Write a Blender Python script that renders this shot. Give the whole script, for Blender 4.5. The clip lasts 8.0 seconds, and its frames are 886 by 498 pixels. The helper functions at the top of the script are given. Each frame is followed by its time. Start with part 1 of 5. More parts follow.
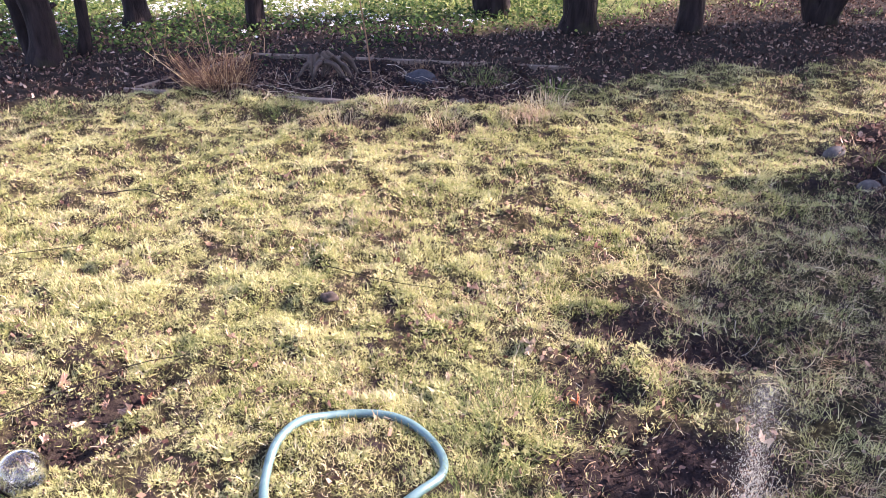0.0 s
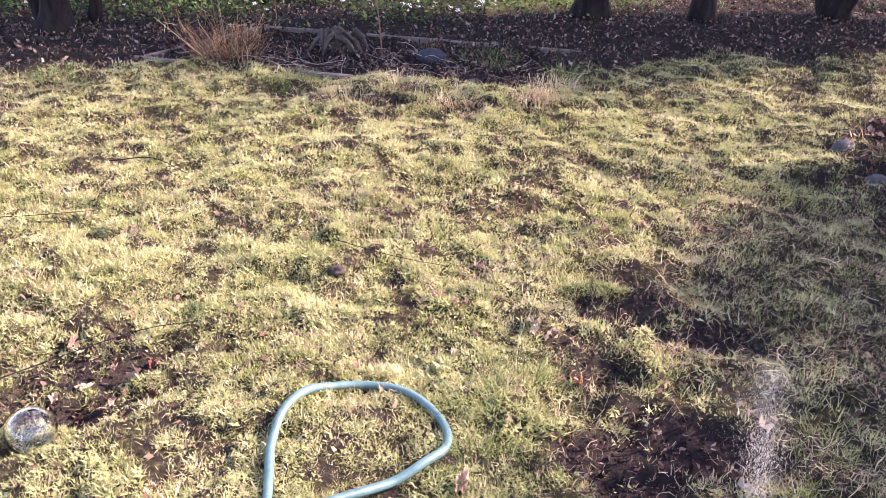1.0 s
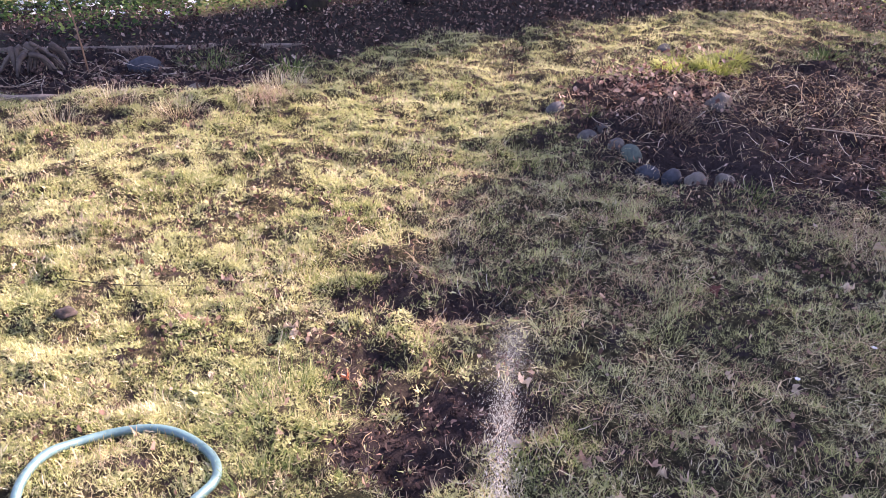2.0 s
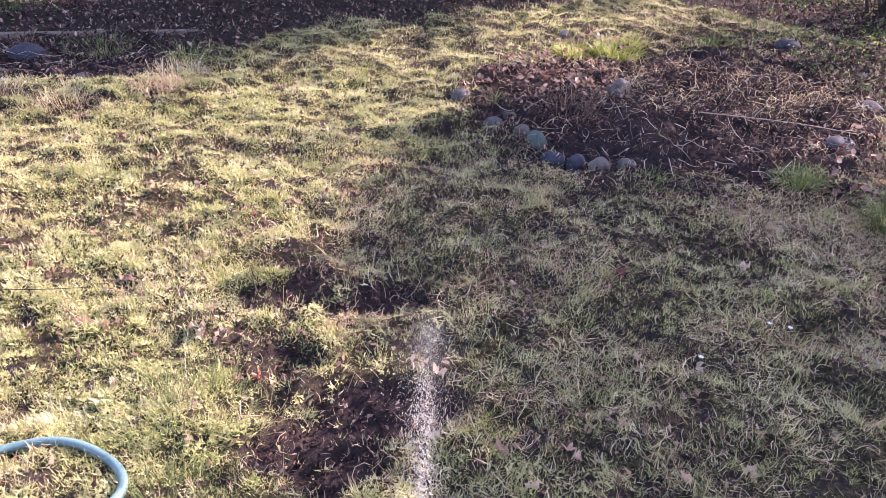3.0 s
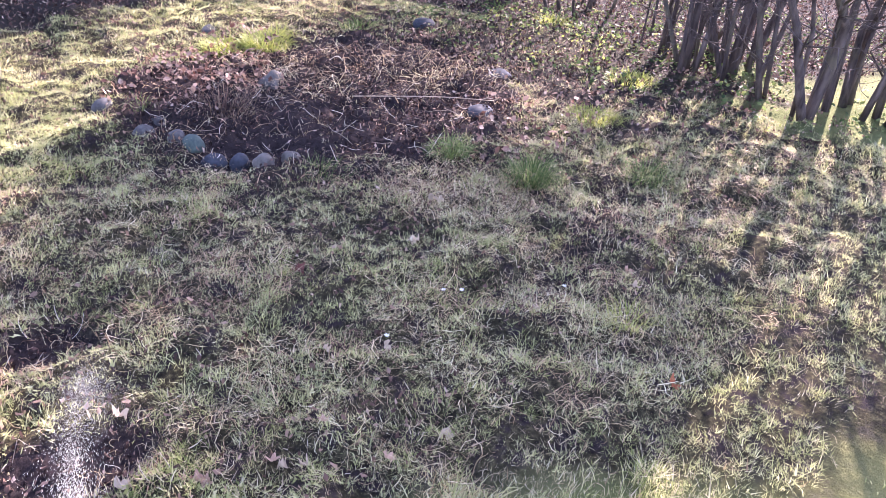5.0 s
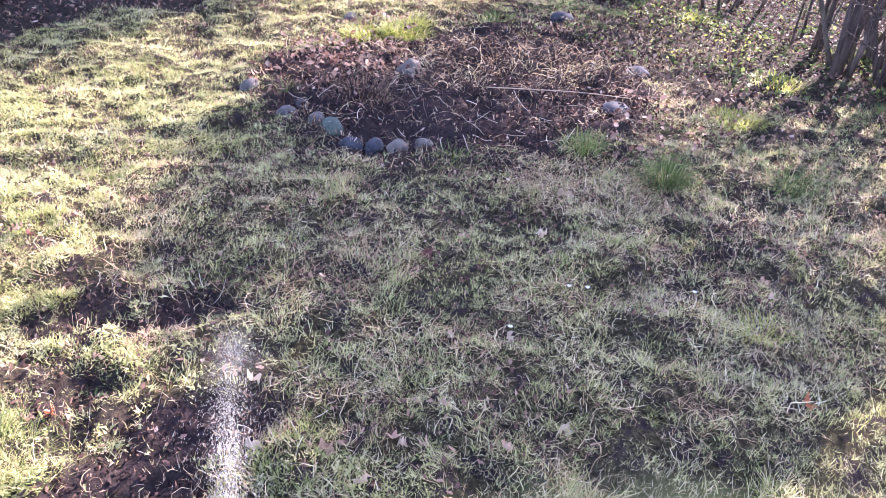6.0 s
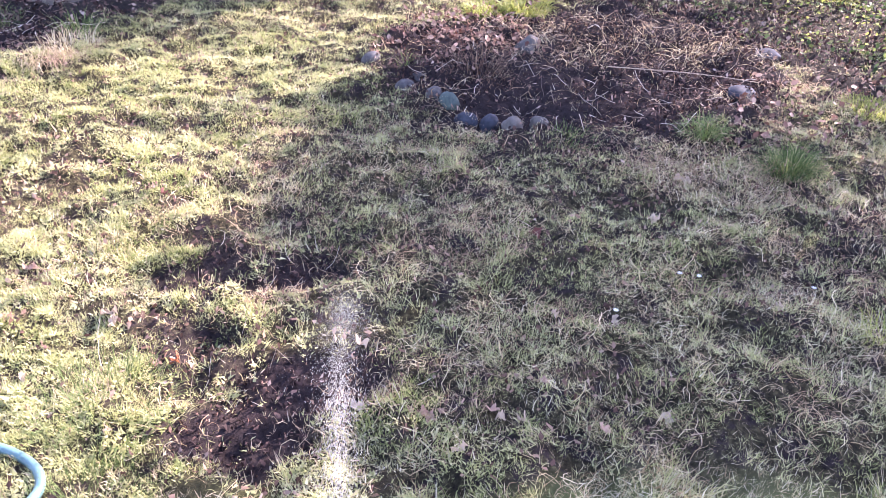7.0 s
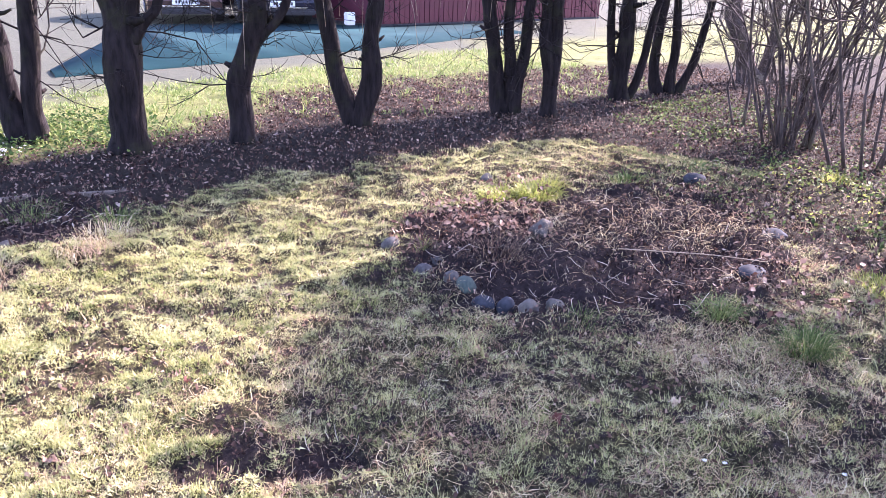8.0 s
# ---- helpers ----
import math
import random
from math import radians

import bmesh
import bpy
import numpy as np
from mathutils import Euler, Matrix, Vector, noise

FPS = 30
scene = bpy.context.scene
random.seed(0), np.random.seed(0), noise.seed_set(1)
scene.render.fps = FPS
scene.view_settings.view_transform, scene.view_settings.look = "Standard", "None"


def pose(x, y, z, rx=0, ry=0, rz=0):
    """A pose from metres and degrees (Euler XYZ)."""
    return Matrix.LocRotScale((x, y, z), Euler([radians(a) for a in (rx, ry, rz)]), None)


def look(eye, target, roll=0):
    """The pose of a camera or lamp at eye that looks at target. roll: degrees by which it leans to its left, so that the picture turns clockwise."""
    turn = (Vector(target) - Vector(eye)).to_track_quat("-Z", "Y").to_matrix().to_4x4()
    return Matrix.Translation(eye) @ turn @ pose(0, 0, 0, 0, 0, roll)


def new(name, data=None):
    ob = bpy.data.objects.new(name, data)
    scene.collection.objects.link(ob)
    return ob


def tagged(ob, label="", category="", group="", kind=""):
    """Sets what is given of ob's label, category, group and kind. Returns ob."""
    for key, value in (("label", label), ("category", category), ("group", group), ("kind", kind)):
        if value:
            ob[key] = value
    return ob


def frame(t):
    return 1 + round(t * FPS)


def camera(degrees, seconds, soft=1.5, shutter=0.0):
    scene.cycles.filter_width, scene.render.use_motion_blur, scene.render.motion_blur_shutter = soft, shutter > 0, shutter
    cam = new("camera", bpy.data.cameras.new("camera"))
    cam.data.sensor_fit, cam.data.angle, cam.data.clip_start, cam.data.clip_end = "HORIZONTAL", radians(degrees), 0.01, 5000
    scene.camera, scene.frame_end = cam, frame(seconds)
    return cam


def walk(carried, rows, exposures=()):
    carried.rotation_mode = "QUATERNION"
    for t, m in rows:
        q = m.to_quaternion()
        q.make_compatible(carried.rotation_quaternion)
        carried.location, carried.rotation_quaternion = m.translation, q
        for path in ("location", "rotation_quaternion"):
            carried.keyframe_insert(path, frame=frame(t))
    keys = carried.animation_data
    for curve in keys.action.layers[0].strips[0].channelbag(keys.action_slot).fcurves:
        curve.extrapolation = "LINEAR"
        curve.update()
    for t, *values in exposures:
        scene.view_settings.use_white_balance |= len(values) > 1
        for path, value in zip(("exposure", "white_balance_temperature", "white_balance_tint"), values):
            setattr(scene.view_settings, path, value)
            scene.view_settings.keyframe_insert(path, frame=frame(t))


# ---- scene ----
cam = camera(58.4, 8.0, soft=0.75)
PATH = [
    (0, (0.038, -0.145, 1.524), (0.017, 1.629, 0.601), -0.1),
    (0.5, (0.026, -0.157, 1.526), (0.013, 1.609, 0.588), 0.5),
    (1, (0.007, -0.168, 1.514), (-0.012, 1.585, 0.552), 2.0),
    (1.5, (0.046, -0.145, 1.508), (0.189, 1.599, 0.541), 1.0),
    (1.8, (0.072, -0.142, 1.507), (0.483, 1.564, 0.548), 0.9),
    (2, (0.083, -0.128, 1.507), (0.637, 1.535, 0.543), 1.3),
    (2.2, (0.086, -0.119, 1.509), (0.73, 1.507, 0.538), 1.9),
    (2.75, (0.084, -0.098, 1.508), (0.838, 1.478, 0.524), 3.0),
    (3.3, (0.088, -0.096, 1.508), (0.857, 1.464, 0.517), 3.4),
    (3.5, (0.098, -0.103, 1.509), (0.869, 1.453, 0.518), 3.2),
    (4, (0.127, -0.098, 1.512), (0.997, 1.406, 0.523), 2.9),
    (4.5, (0.165, -0.107, 1.53), (1.278, 1.237, 0.553), 3.7),
    (4.7, (0.179, -0.109, 1.531), (1.406, 1.138, 0.561), 4.3),
    (5.25, (0.168, -0.094, 1.528), (1.569, 0.955, 0.566), 5.4),
    (5.8, (0.152, -0.083, 1.527), (1.437, 1.097, 0.549), 5.4),
    (6, (0.132, -0.077, 1.521), (1.279, 1.221, 0.522), 4.7),
    (6.5, (0.118, -0.078, 1.517), (1.06, 1.327, 0.45), 4.2),
    (7, (0.114, -0.094, 1.534), (1.025, 1.332, 0.468), 3.4),
    (7.4, (0.077, -0.103, 1.575), (0.996, 1.428, 0.674), 3.4),
    (7.5, (0.083, -0.095, 1.581), (0.999, 1.462, 0.723), 3.1),
    (8, (0.092, -0.106, 1.61), (1.05, 1.511, 0.926), 1.9),
]
walk(cam, [(t, look(eye, target, roll)) for t, eye, target, roll in PATH], exposures=[(0, 2.3, 6500, 41), (2.0, 2.3, 6500, 46), (3.5, 2.58, 6300, 47), (5.8, 3.06, 6000, 43), (8, 2.9, 6000, 44)])

# ---- world, sun, exposure ----
SUN_AZ, SUN_EL = 75.0, 30.0
SUN_DIR = Vector((math.sin(radians(SUN_AZ)) * math.cos(radians(SUN_EL)), math.cos(radians(SUN_AZ)) * math.cos(radians(SUN_EL)), math.sin(radians(SUN_EL))))
world = bpy.data.worlds.new("sky")
scene.world = world
world.use_nodes = True
sky = world.node_tree.nodes.new("ShaderNodeTexSky")
sky.sky_type, sky.sun_disc = "NISHITA", False
sky.sun_elevation, sky.sun_rotation = radians(SUN_EL), radians(SUN_AZ)
world.node_tree.nodes["Background"].inputs[1].default_value = 0.145
world.node_tree.links.new(sky.outputs[0], world.node_tree.nodes["Background"].inputs[0])
sun = new("sun", bpy.data.lights.new("sun", "SUN"))
sun.data.energy, sun.data.angle, sun.data.color = 4.8, radians(0.5), (1.0, 0.93, 0.8)
sun.matrix_world = look(SUN_DIR * 60, (0, 0, 0))

# ---- number helpers ----
rng = np.random.default_rng(7)


def vnoise(x, y, freq, seed=0):
    """Smooth value noise in -1..1 over arrays."""
    x, y = np.asarray(x, float) * freq + 31.7 * seed, np.asarray(y, float) * freq - 17.3 * seed
    ix, iy = np.floor(x), np.floor(y)
    fx, fy = x - ix, y - iy
    fx, fy = fx * fx * (3 - 2 * fx), fy * fy * (3 - 2 * fy)

    def corner(a, b):
        v = np.sin(a * 127.1 + b * 311.7 + seed * 74.7) * 43758.5453
        return 2 * (v - np.floor(v)) - 1

    return (corner(ix, iy) * (1 - fx) + corner(ix + 1, iy) * fx) * (1 - fy) + (corner(ix, iy + 1) * (1 - fx) + corner(ix + 1, iy + 1) * fx) * fy


def smooth(a, b, v):
    v = np.clip((np.asarray(v, float) - a) / (b - a), 0, 1)
    return v * v * (3 - 2 * v)


def blob(x, y, cx, cy, rx, ry, turn=0.0, ragged=0.35, seed=1):
    """1 inside a ragged ellipse, 0 outside."""
    c, s = math.cos(radians(turn)), math.sin(radians(turn))
    u, v = ((x - cx) * c + (y - cy) * s) / rx, (-(x - cx) * s + (y - cy) * c) / ry
    r = np.sqrt(u * u + v * v) + ragged * (vnoise(x, y, 5, seed) + 0.6 * vnoise(x, y, 13, seed + 3))
    return 1 - smooth(0.8, 1.15, r)


def bare_soil(x, y):
    """Dug and trampled patches in the lawn; the last three stand in for dark hollows."""
    a = 0.8 * blob(x, y, 0.63, 2.19, 0.19, 0.16, -25, 0.6, 2)
    b = blob(x, y, 0.91, 2.07, 0.18, 0.13, -25, 0.4, 3)
    c = 0.8 * blob(x, y, 0.60, 1.50, 0.27, 0.20, -30, 0.5, 4)
    c = np.maximum(c, blob(x, y, 0.76, 1.56, 0.17, 0.12, -30, 0.4, 7))
    d = 0.75 * blob(x, y, -1.02, 1.72, 0.26, 0.17, 35, 0.6, 5)
    e = 0.55 * blob(x, y, 0.50, 1.90, 0.13, 0.22, 0, 0.6, 6)
    f = 0.6 * blob(x, y, 2.9, 1.3, 0.5, 0.12, 20, 0.6, 8)
    # Soil colour over slight dips stands in for shade in the bank's hollows.
    g = 0.8 * blob(x, y, -0.55, 4.32, 0.30, 0.10, -8, 0.5, 14)
    h = 0.8 * blob(x, y, 0.18, 4.22, 0.22, 0.08, 0, 0.5, 15)
    i = 0.8 * blob(x, y, -1.0, 4.48, 0.26, 0.09, -10, 0.5, 16)
    return np.maximum.reduce([a, b, np.clip(1.15 * c, 0, 1), d, e, f, g, h, i])


def flower_bed(x, y):
    """The stone-edged bed."""
    a = blob(x, y, 3.35, 3.30, 1.45, 1.05, 28, 0.12, 9)
    b = blob(x, y, 2.75, 3.45, 0.8, 0.85, 0, 0.12, 10)
    return np.maximum(a, b)


def timber_bed(x, y):
    t = (x + 2.15) / 2.65
    return smooth(-0.02, 0.02, t) * (1 - smooth(1.0, 1.12, t)) * smooth(0.0, 0.08, y - (5.03 - 0.50 * t)) * (1 - smooth(5.9, 6.1, y + 0.17 * (x + 1.5)))


def litter(x, y):
    """Leaf litter and bare earth under the trees and shrubs."""
    # The near edge is traced where the trees' shade and litter meet the lawn.
    edge = np.interp(x, [-30, -2.4, -2.0, 0.6, 0.9, 1.6, 2.5, 3.5, 5.0, 5.7, 6.1, 6.6, 30], [4.6, 4.68, 4.98, 4.82, 5.3, 5.6, 5.66, 5.8, 6.05, 4.5, 2.2, 1.2, 0.6])
    far = np.interp(x, [-30, 0, 1.6, 2.4, 3.2, 5, 7, 30], [9.0, 7.4, 7.5, 8.4, 9.4, 10.0, 10.3, 10.5])
    n = 0.18 * vnoise(x, y, 3, 11) + 0.1 * vnoise(x, y, 9, 12)
    strip = smooth(-0.1, 0.15, y - edge + n) * (1 - smooth(-0.3, 0.3, y - far + 2 * n))
    return np.maximum(strip, 0.92 * blob(x, y, 5.35, 2.9, 1.25, 1.35, 0, 0.4, 13))


def height(x, y):
    x, y = np.asarray(x, float), np.asarray(y, float)
    near = smooth(-3.9, -3.1, x) * (1 - smooth(5.1, 6.2, x)) * smooth(0.0, 0.75, y) * (1 - smooth(5.7, 6.8, y))
    wide = np.exp(-((x - 1) ** 2 + (y - 3) ** 2) / 90)
    h = 0.022 * wide * vnoise(x, y, 1.1, 21) + near * (0.022 * vnoise(x, y, 3.5, 22) + 0.024 * vnoise(x, y, 9, 23) + 0.015 * vnoise(x, y, 17, 27))
    h = h - 0.03 * bare_soil(x, y) + 0.018 * bare_soil(x, y) * vnoise(x, y, 22, 24)
    h = h + flower_bed(x, y) * (0.02 + 0.03 * vnoise(x, y, 4, 25) + 0.025 * vnoise(x, y, 16, 26))
    bank = smooth(4.1, 4.5, y + 0.18 * x) * (1 - smooth(4.85, 5.05, y + 0.18 * x)) * smooth(-2.2, -1.6, x) * (1 - smooth(0.5, 0.9, x))
    return h + 0.035 * bank - 0.02 * timber_bed(x, y)


# ---- materials ----
def material(name, rough=0.85, spec=0.3):
    m = bpy.data.materials.new(name)
    m.use_nodes = True
    b = m.node_tree.nodes["Principled BSDF"]
    b.inputs["Roughness"].default_value = rough
    b.inputs["Specular IOR Level"].default_value = spec
    return m, m.node_tree.nodes, m.node_tree.links, b


def noise_tex(nd, lk, scale, detail=6, rough=0.6, coord="Object"):
    tc = nd.new("ShaderNodeTexCoord")
    n = nd.new("ShaderNodeTexNoise")
    n.inputs["Scale"].default_value, n.inputs["Detail"].default_value, n.inputs["Roughness"].default_value = scale, detail, rough
    lk.new(tc.outputs[coord], n.inputs["Vector"])
    return n.outputs["Fac"]


def ramp(nd, lk, fac, stops):
    r = nd.new("ShaderNodeValToRGB")
    e = r.color_ramp.elements
    while len(e) < len(stops):
        e.new(0.5)
    for el, (p, c) in zip(e, stops):
        el.position, el.color = p, (*c, 1)
    lk.new(fac, r.inputs[0])
    return r.outputs[0]


def mix(nd, lk, fac, a, b, mode="MIX"):
    m = nd.new("ShaderNodeMix")
    m.data_type, m.blend_type = "RGBA", mode
    for sock, v in ((m.inputs[0], fac), (m.inputs[6], a), (m.inputs[7], b)):
        if isinstance(v, (int, float)):
            sock.default_value = v
        elif isinstance(v, tuple):
            sock.default_value = (*v, 1)
        else:
            lk.new(v, sock)
    return m.outputs[2]


def maths(nd, lk, op, a, b=0.0):
    m = nd.new("ShaderNodeMath")
    m.operation = op
    for sock, v in zip(m.inputs, (a, b)):
        if isinstance(v, (int, float)):
            sock.default_value = v
        else:
            lk.new(v, sock)
    return m.outputs[0]


def bump(nd, lk, b, fac, strength, dist=0.01):
    n = nd.new("ShaderNodeBump")
    n.inputs["Strength"].default_value, n.inputs["Distance"].default_value = strength, dist
    lk.new(fac, n.inputs["Height"])
    lk.new(n.outputs[0], b.inputs["Normal"])


def simple(name, lo, hi, scale=8, rough=0.85, strength=0.4, dist=0.01, metal=0.0, spec=0.3, fine=60):
    """A noisy material between two colours, with a finer grain and relief."""
    m, nd, lk, b = material(name, rough, spec)
    n1, n2 = noise_tex(nd, lk, scale), noise_tex(nd, lk, fine, 3)
    f = maths(nd, lk, "ADD", maths(nd, lk, "MULTIPLY", n1, 0.65), maths(nd, lk, "MULTIPLY", n2, 0.35))
    lk.new(ramp(nd, lk, f, [(0.32, lo), (0.68, hi)]), b.inputs["Base Color"])
    b.inputs["Metallic"].default_value = metal
    bump(nd, lk, b, f, strength, dist)
    return m


def leafy(name, stops, patch=None, patch_scale=0.9, through_light=0.45, rough=0.6):
    """Blades and leaves: a colour of its own for each, patches over the ground, some light through."""
    m, nd, lk, b = material(name, rough, 0.12)
    geo = nd.new("ShaderNodeNewGeometry")
    col = ramp(nd, lk, geo.outputs["Random Per Island"], stops)
    if patch:
        f = ramp(nd, lk, noise_tex(nd, lk, patch_scale, 5, 0.65), [(0.40, (0, 0, 0)), (0.62, (0.85, 0.85, 0.85))])
        r2 = maths(nd, lk, "FRACT", maths(nd, lk, "MULTIPLY", geo.outputs["Random Per Island"], 37.0))
        pc = ramp(nd, lk, r2, patch)
        col = mix(nd, lk, f, col, pc)
    lk.new(col, b.inputs["Base Color"])
    tr = nd.new("ShaderNodeBsdfTranslucent")
    lk.new(col, tr.inputs["Color"])
    mx = nd.new("ShaderNodeMixShader")
    mx.inputs[0].default_value = through_light
    lk.new(b.outputs[0], mx.inputs[1])
    lk.new(tr.outputs[0], mx.inputs[2])
    lk.new(mx.outputs[0], nd["Material Output"].inputs["Surface"])
    return m


GREEN = [(0.0, (0.11, 0.14, 0.035)), (0.35, (0.225, 0.255, 0.08)), (0.7, (0.38, 0.38, 0.15)), (1.0, (0.56, 0.51, 0.26))]
YELLOW = [(0.0, (0.32, 0.335, 0.13)), (0.5, (0.52, 0.51, 0.235)), (1.0, (0.69, 0.65, 0.39))]
STRAW = [(0.0, (0.20, 0.14, 0.07)), (0.35, (0.48, 0.43, 0.20)), (0.7, (0.56, 0.51, 0.31)), (1.0, (0.66, 0.61, 0.42))]
M_GREEN = leafy("lawn blades", GREEN, YELLOW, 2.6)
M_STRAW = leafy("dry blades", STRAW, [(0.0, (0.14, 0.085, 0.065)), (1.0, (0.46, 0.32, 0.22))], 3.2, 0.3)
M_PALESTRAW = leafy("pale dry stalks", [(0.0, (0.20, 0.125, 0.06)), (0.35, (0.44, 0.335, 0.17)), (0.75, (0.66, 0.545, 0.30)), (1.0, (0.84, 0.75, 0.48))], [(0.0, (0.17, 0.085, 0.05)), (1.0, (0.54, 0.37, 0.22))], 2.2, 0.3)
M_TUFT = leafy("lush blades", [(0.0, (0.045, 0.08, 0.02)), (0.6, (0.10, 0.15, 0.04)), (0.9, (0.22, 0.26, 0.09)), (1.0, (0.42, 0.38, 0.18))])
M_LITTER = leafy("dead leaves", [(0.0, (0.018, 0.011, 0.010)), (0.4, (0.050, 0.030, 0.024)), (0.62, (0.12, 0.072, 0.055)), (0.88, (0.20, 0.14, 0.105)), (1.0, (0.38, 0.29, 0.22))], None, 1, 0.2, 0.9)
# Dead leaves again, in darker tones with few pale ones.
M_DARKLEAF = leafy("darker dead leaves", [(0.0, (0.012, 0.008, 0.008)), (0.6, (0.040, 0.024, 0.020)), (0.85, (0.12, 0.07, 0.05)), (0.96, (0.22, 0.14, 0.10)), (1.0, (0.42, 0.32, 0.24))], None, 1, 0.15, 0.8)
M_RUST = leafy("russet leaves", [(0.0, (0.09, 0.038, 0.026)), (0.5, (0.21, 0.12, 0.085)), (1.0, (0.44, 0.30, 0.21))], None, 1, 0.25, 0.5)
M_SCRAP = leafy("brown leaf scraps", [(0.0, (0.05, 0.026, 0.020)), (0.55, (0.13, 0.075, 0.052)), (0.9, (0.28, 0.18, 0.12)), (1.0, (0.42, 0.31, 0.22))], None, 1, 0.25, 0.7)
M_COVER = leafy("ground cover leaves", [(0.0, (0.025, 0.055, 0.018)), (0.6, (0.06, 0.11, 0.03)), (0.85, (0.10, 0.15, 0.04)), (1.0, (0.20, 0.24, 0.06))], None, 1, 0.3, 0.8)
M_IVY = leafy("ivy leaves", [(0.0, (0.03, 0.055, 0.02)), (0.5, (0.09, 0.13, 0.04)), (0.85, (0.15, 0.185, 0.06)), (1.0, (0.27, 0.29, 0.11))], None, 1, 0.35, 0.6)
M_VERGE = leafy("verge blades", [(0.0, (0.09, 0.14, 0.035)), (0.5, (0.17, 0.23, 0.07)), (1.0, (0.30, 0.33, 0.12))], None, 1, 0.35)
M_LIME = leafy("lime young leaves", [(0.0, (0.17, 0.22, 0.045)), (1.0, (0.44, 0.44, 0.11))], None, 1, 0.5, 0.5)
M_PETAL = leafy("white petals", [(0.0, (0.70, 0.70, 0.66)), (1.0, (0.85, 0.85, 0.82))], None, 1, 0.3, 0.5)
M_STEM = leafy("dead stems", [(0.0, (0.10, 0.065, 0.05)), (0.6, (0.32, 0.25, 0.18)), (1.0, (0.68, 0.60, 0.48))], None, 1, 0.1, 0.7)
M_REDTWIG = leafy("reddish twigs", [(0.0, (0.05, 0.026, 0.020)), (0.5, (0.14, 0.08, 0.05)), (0.85, (0.30, 0.20, 0.11)), (1.0, (0.48, 0.37, 0.2))], None, 1, 0.05, 0.7)
M_STONE = simple("weathered stone", (0.028, 0.026, 0.024), (0.10, 0.092, 0.082), 14, 0.8, 0.35, 0.006)
M_PALESTONE = simple("pale stone", (0.045, 0.039, 0.032), (0.15, 0.13, 0.105), 9, 0.85, 0.4, 0.008)
M_MOSSSTONE = simple("mossy green-grey stone", (0.022, 0.034, 0.030), (0.075, 0.10, 0.083), 12, 0.9, 0.4, 0.006)
M_DARKSTONE = simple("dark blue-grey stone", (0.014, 0.015, 0.019), (0.055, 0.058, 0.066), 10, 0.95, 0.35, 0.006)
M_TIMBER = simple("grey weathered timber", (0.06, 0.045, 0.034), (0.24, 0.19, 0.145), 7, 0.9, 0.5, 0.004)
M_STUMP = simple("rotten root wood", (0.03, 0.022, 0.018), (0.11, 0.085, 0.068), 11, 0.9, 0.7, 0.01)
# Dark teal base takes in the shade and sky colour lying on the asphalt.
M_ROAD = simple("asphalt", (0.006, 0.024, 0.029), (0.012, 0.040, 0.045), 1.2, 1.0, 0.2, 0.004, 0, 0.05, 90)
M_RED = simple("red painted boards", (0.055, 0.010, 0.018), (0.095, 0.016, 0.026), 3, 0.7, 0.2, 0.003)


def bark(name, lo, hi, moss):
    m, nd, lk, b = material(name, 0.95, 0.15)
    tc, mp = nd.new("ShaderNodeTexCoord"), nd.new("ShaderNodeMapping")
    mp.inputs["Scale"].default_value = (26, 26, 5)
    n = nd.new("ShaderNodeTexNoise")
    n.inputs["Scale"].default_value, n.inputs["Detail"].default_value = 1.0, 8
    lk.new(tc.outputs["Object"], mp.inputs["Vector"])
    lk.new(mp.outputs[0], n.inputs["Vector"])
    c = ramp(nd, lk, n.outputs["Fac"], [(0.3, lo), (0.7, hi)])
    g = ramp(nd, lk, noise_tex(nd, lk, 3.0, 5), [(0.52, (0, 0, 0)), (0.68, (0.7, 0.7, 0.7))])
    lk.new(mix(nd, lk, g, c, moss), b.inputs["Base Color"])
    bump(nd, lk, b, n.outputs["Fac"], 0.9, 0.02)
    return m


M_BARK = bark("dark rough bark", (0.005, 0.004, 0.004), (0.024, 0.018, 0.018), (0.030, 0.031, 0.015))
M_GREYBARK = bark("grey shrub bark", (0.022, 0.017, 0.017), (0.115, 0.09, 0.08), (0.11, 0.10, 0.06))


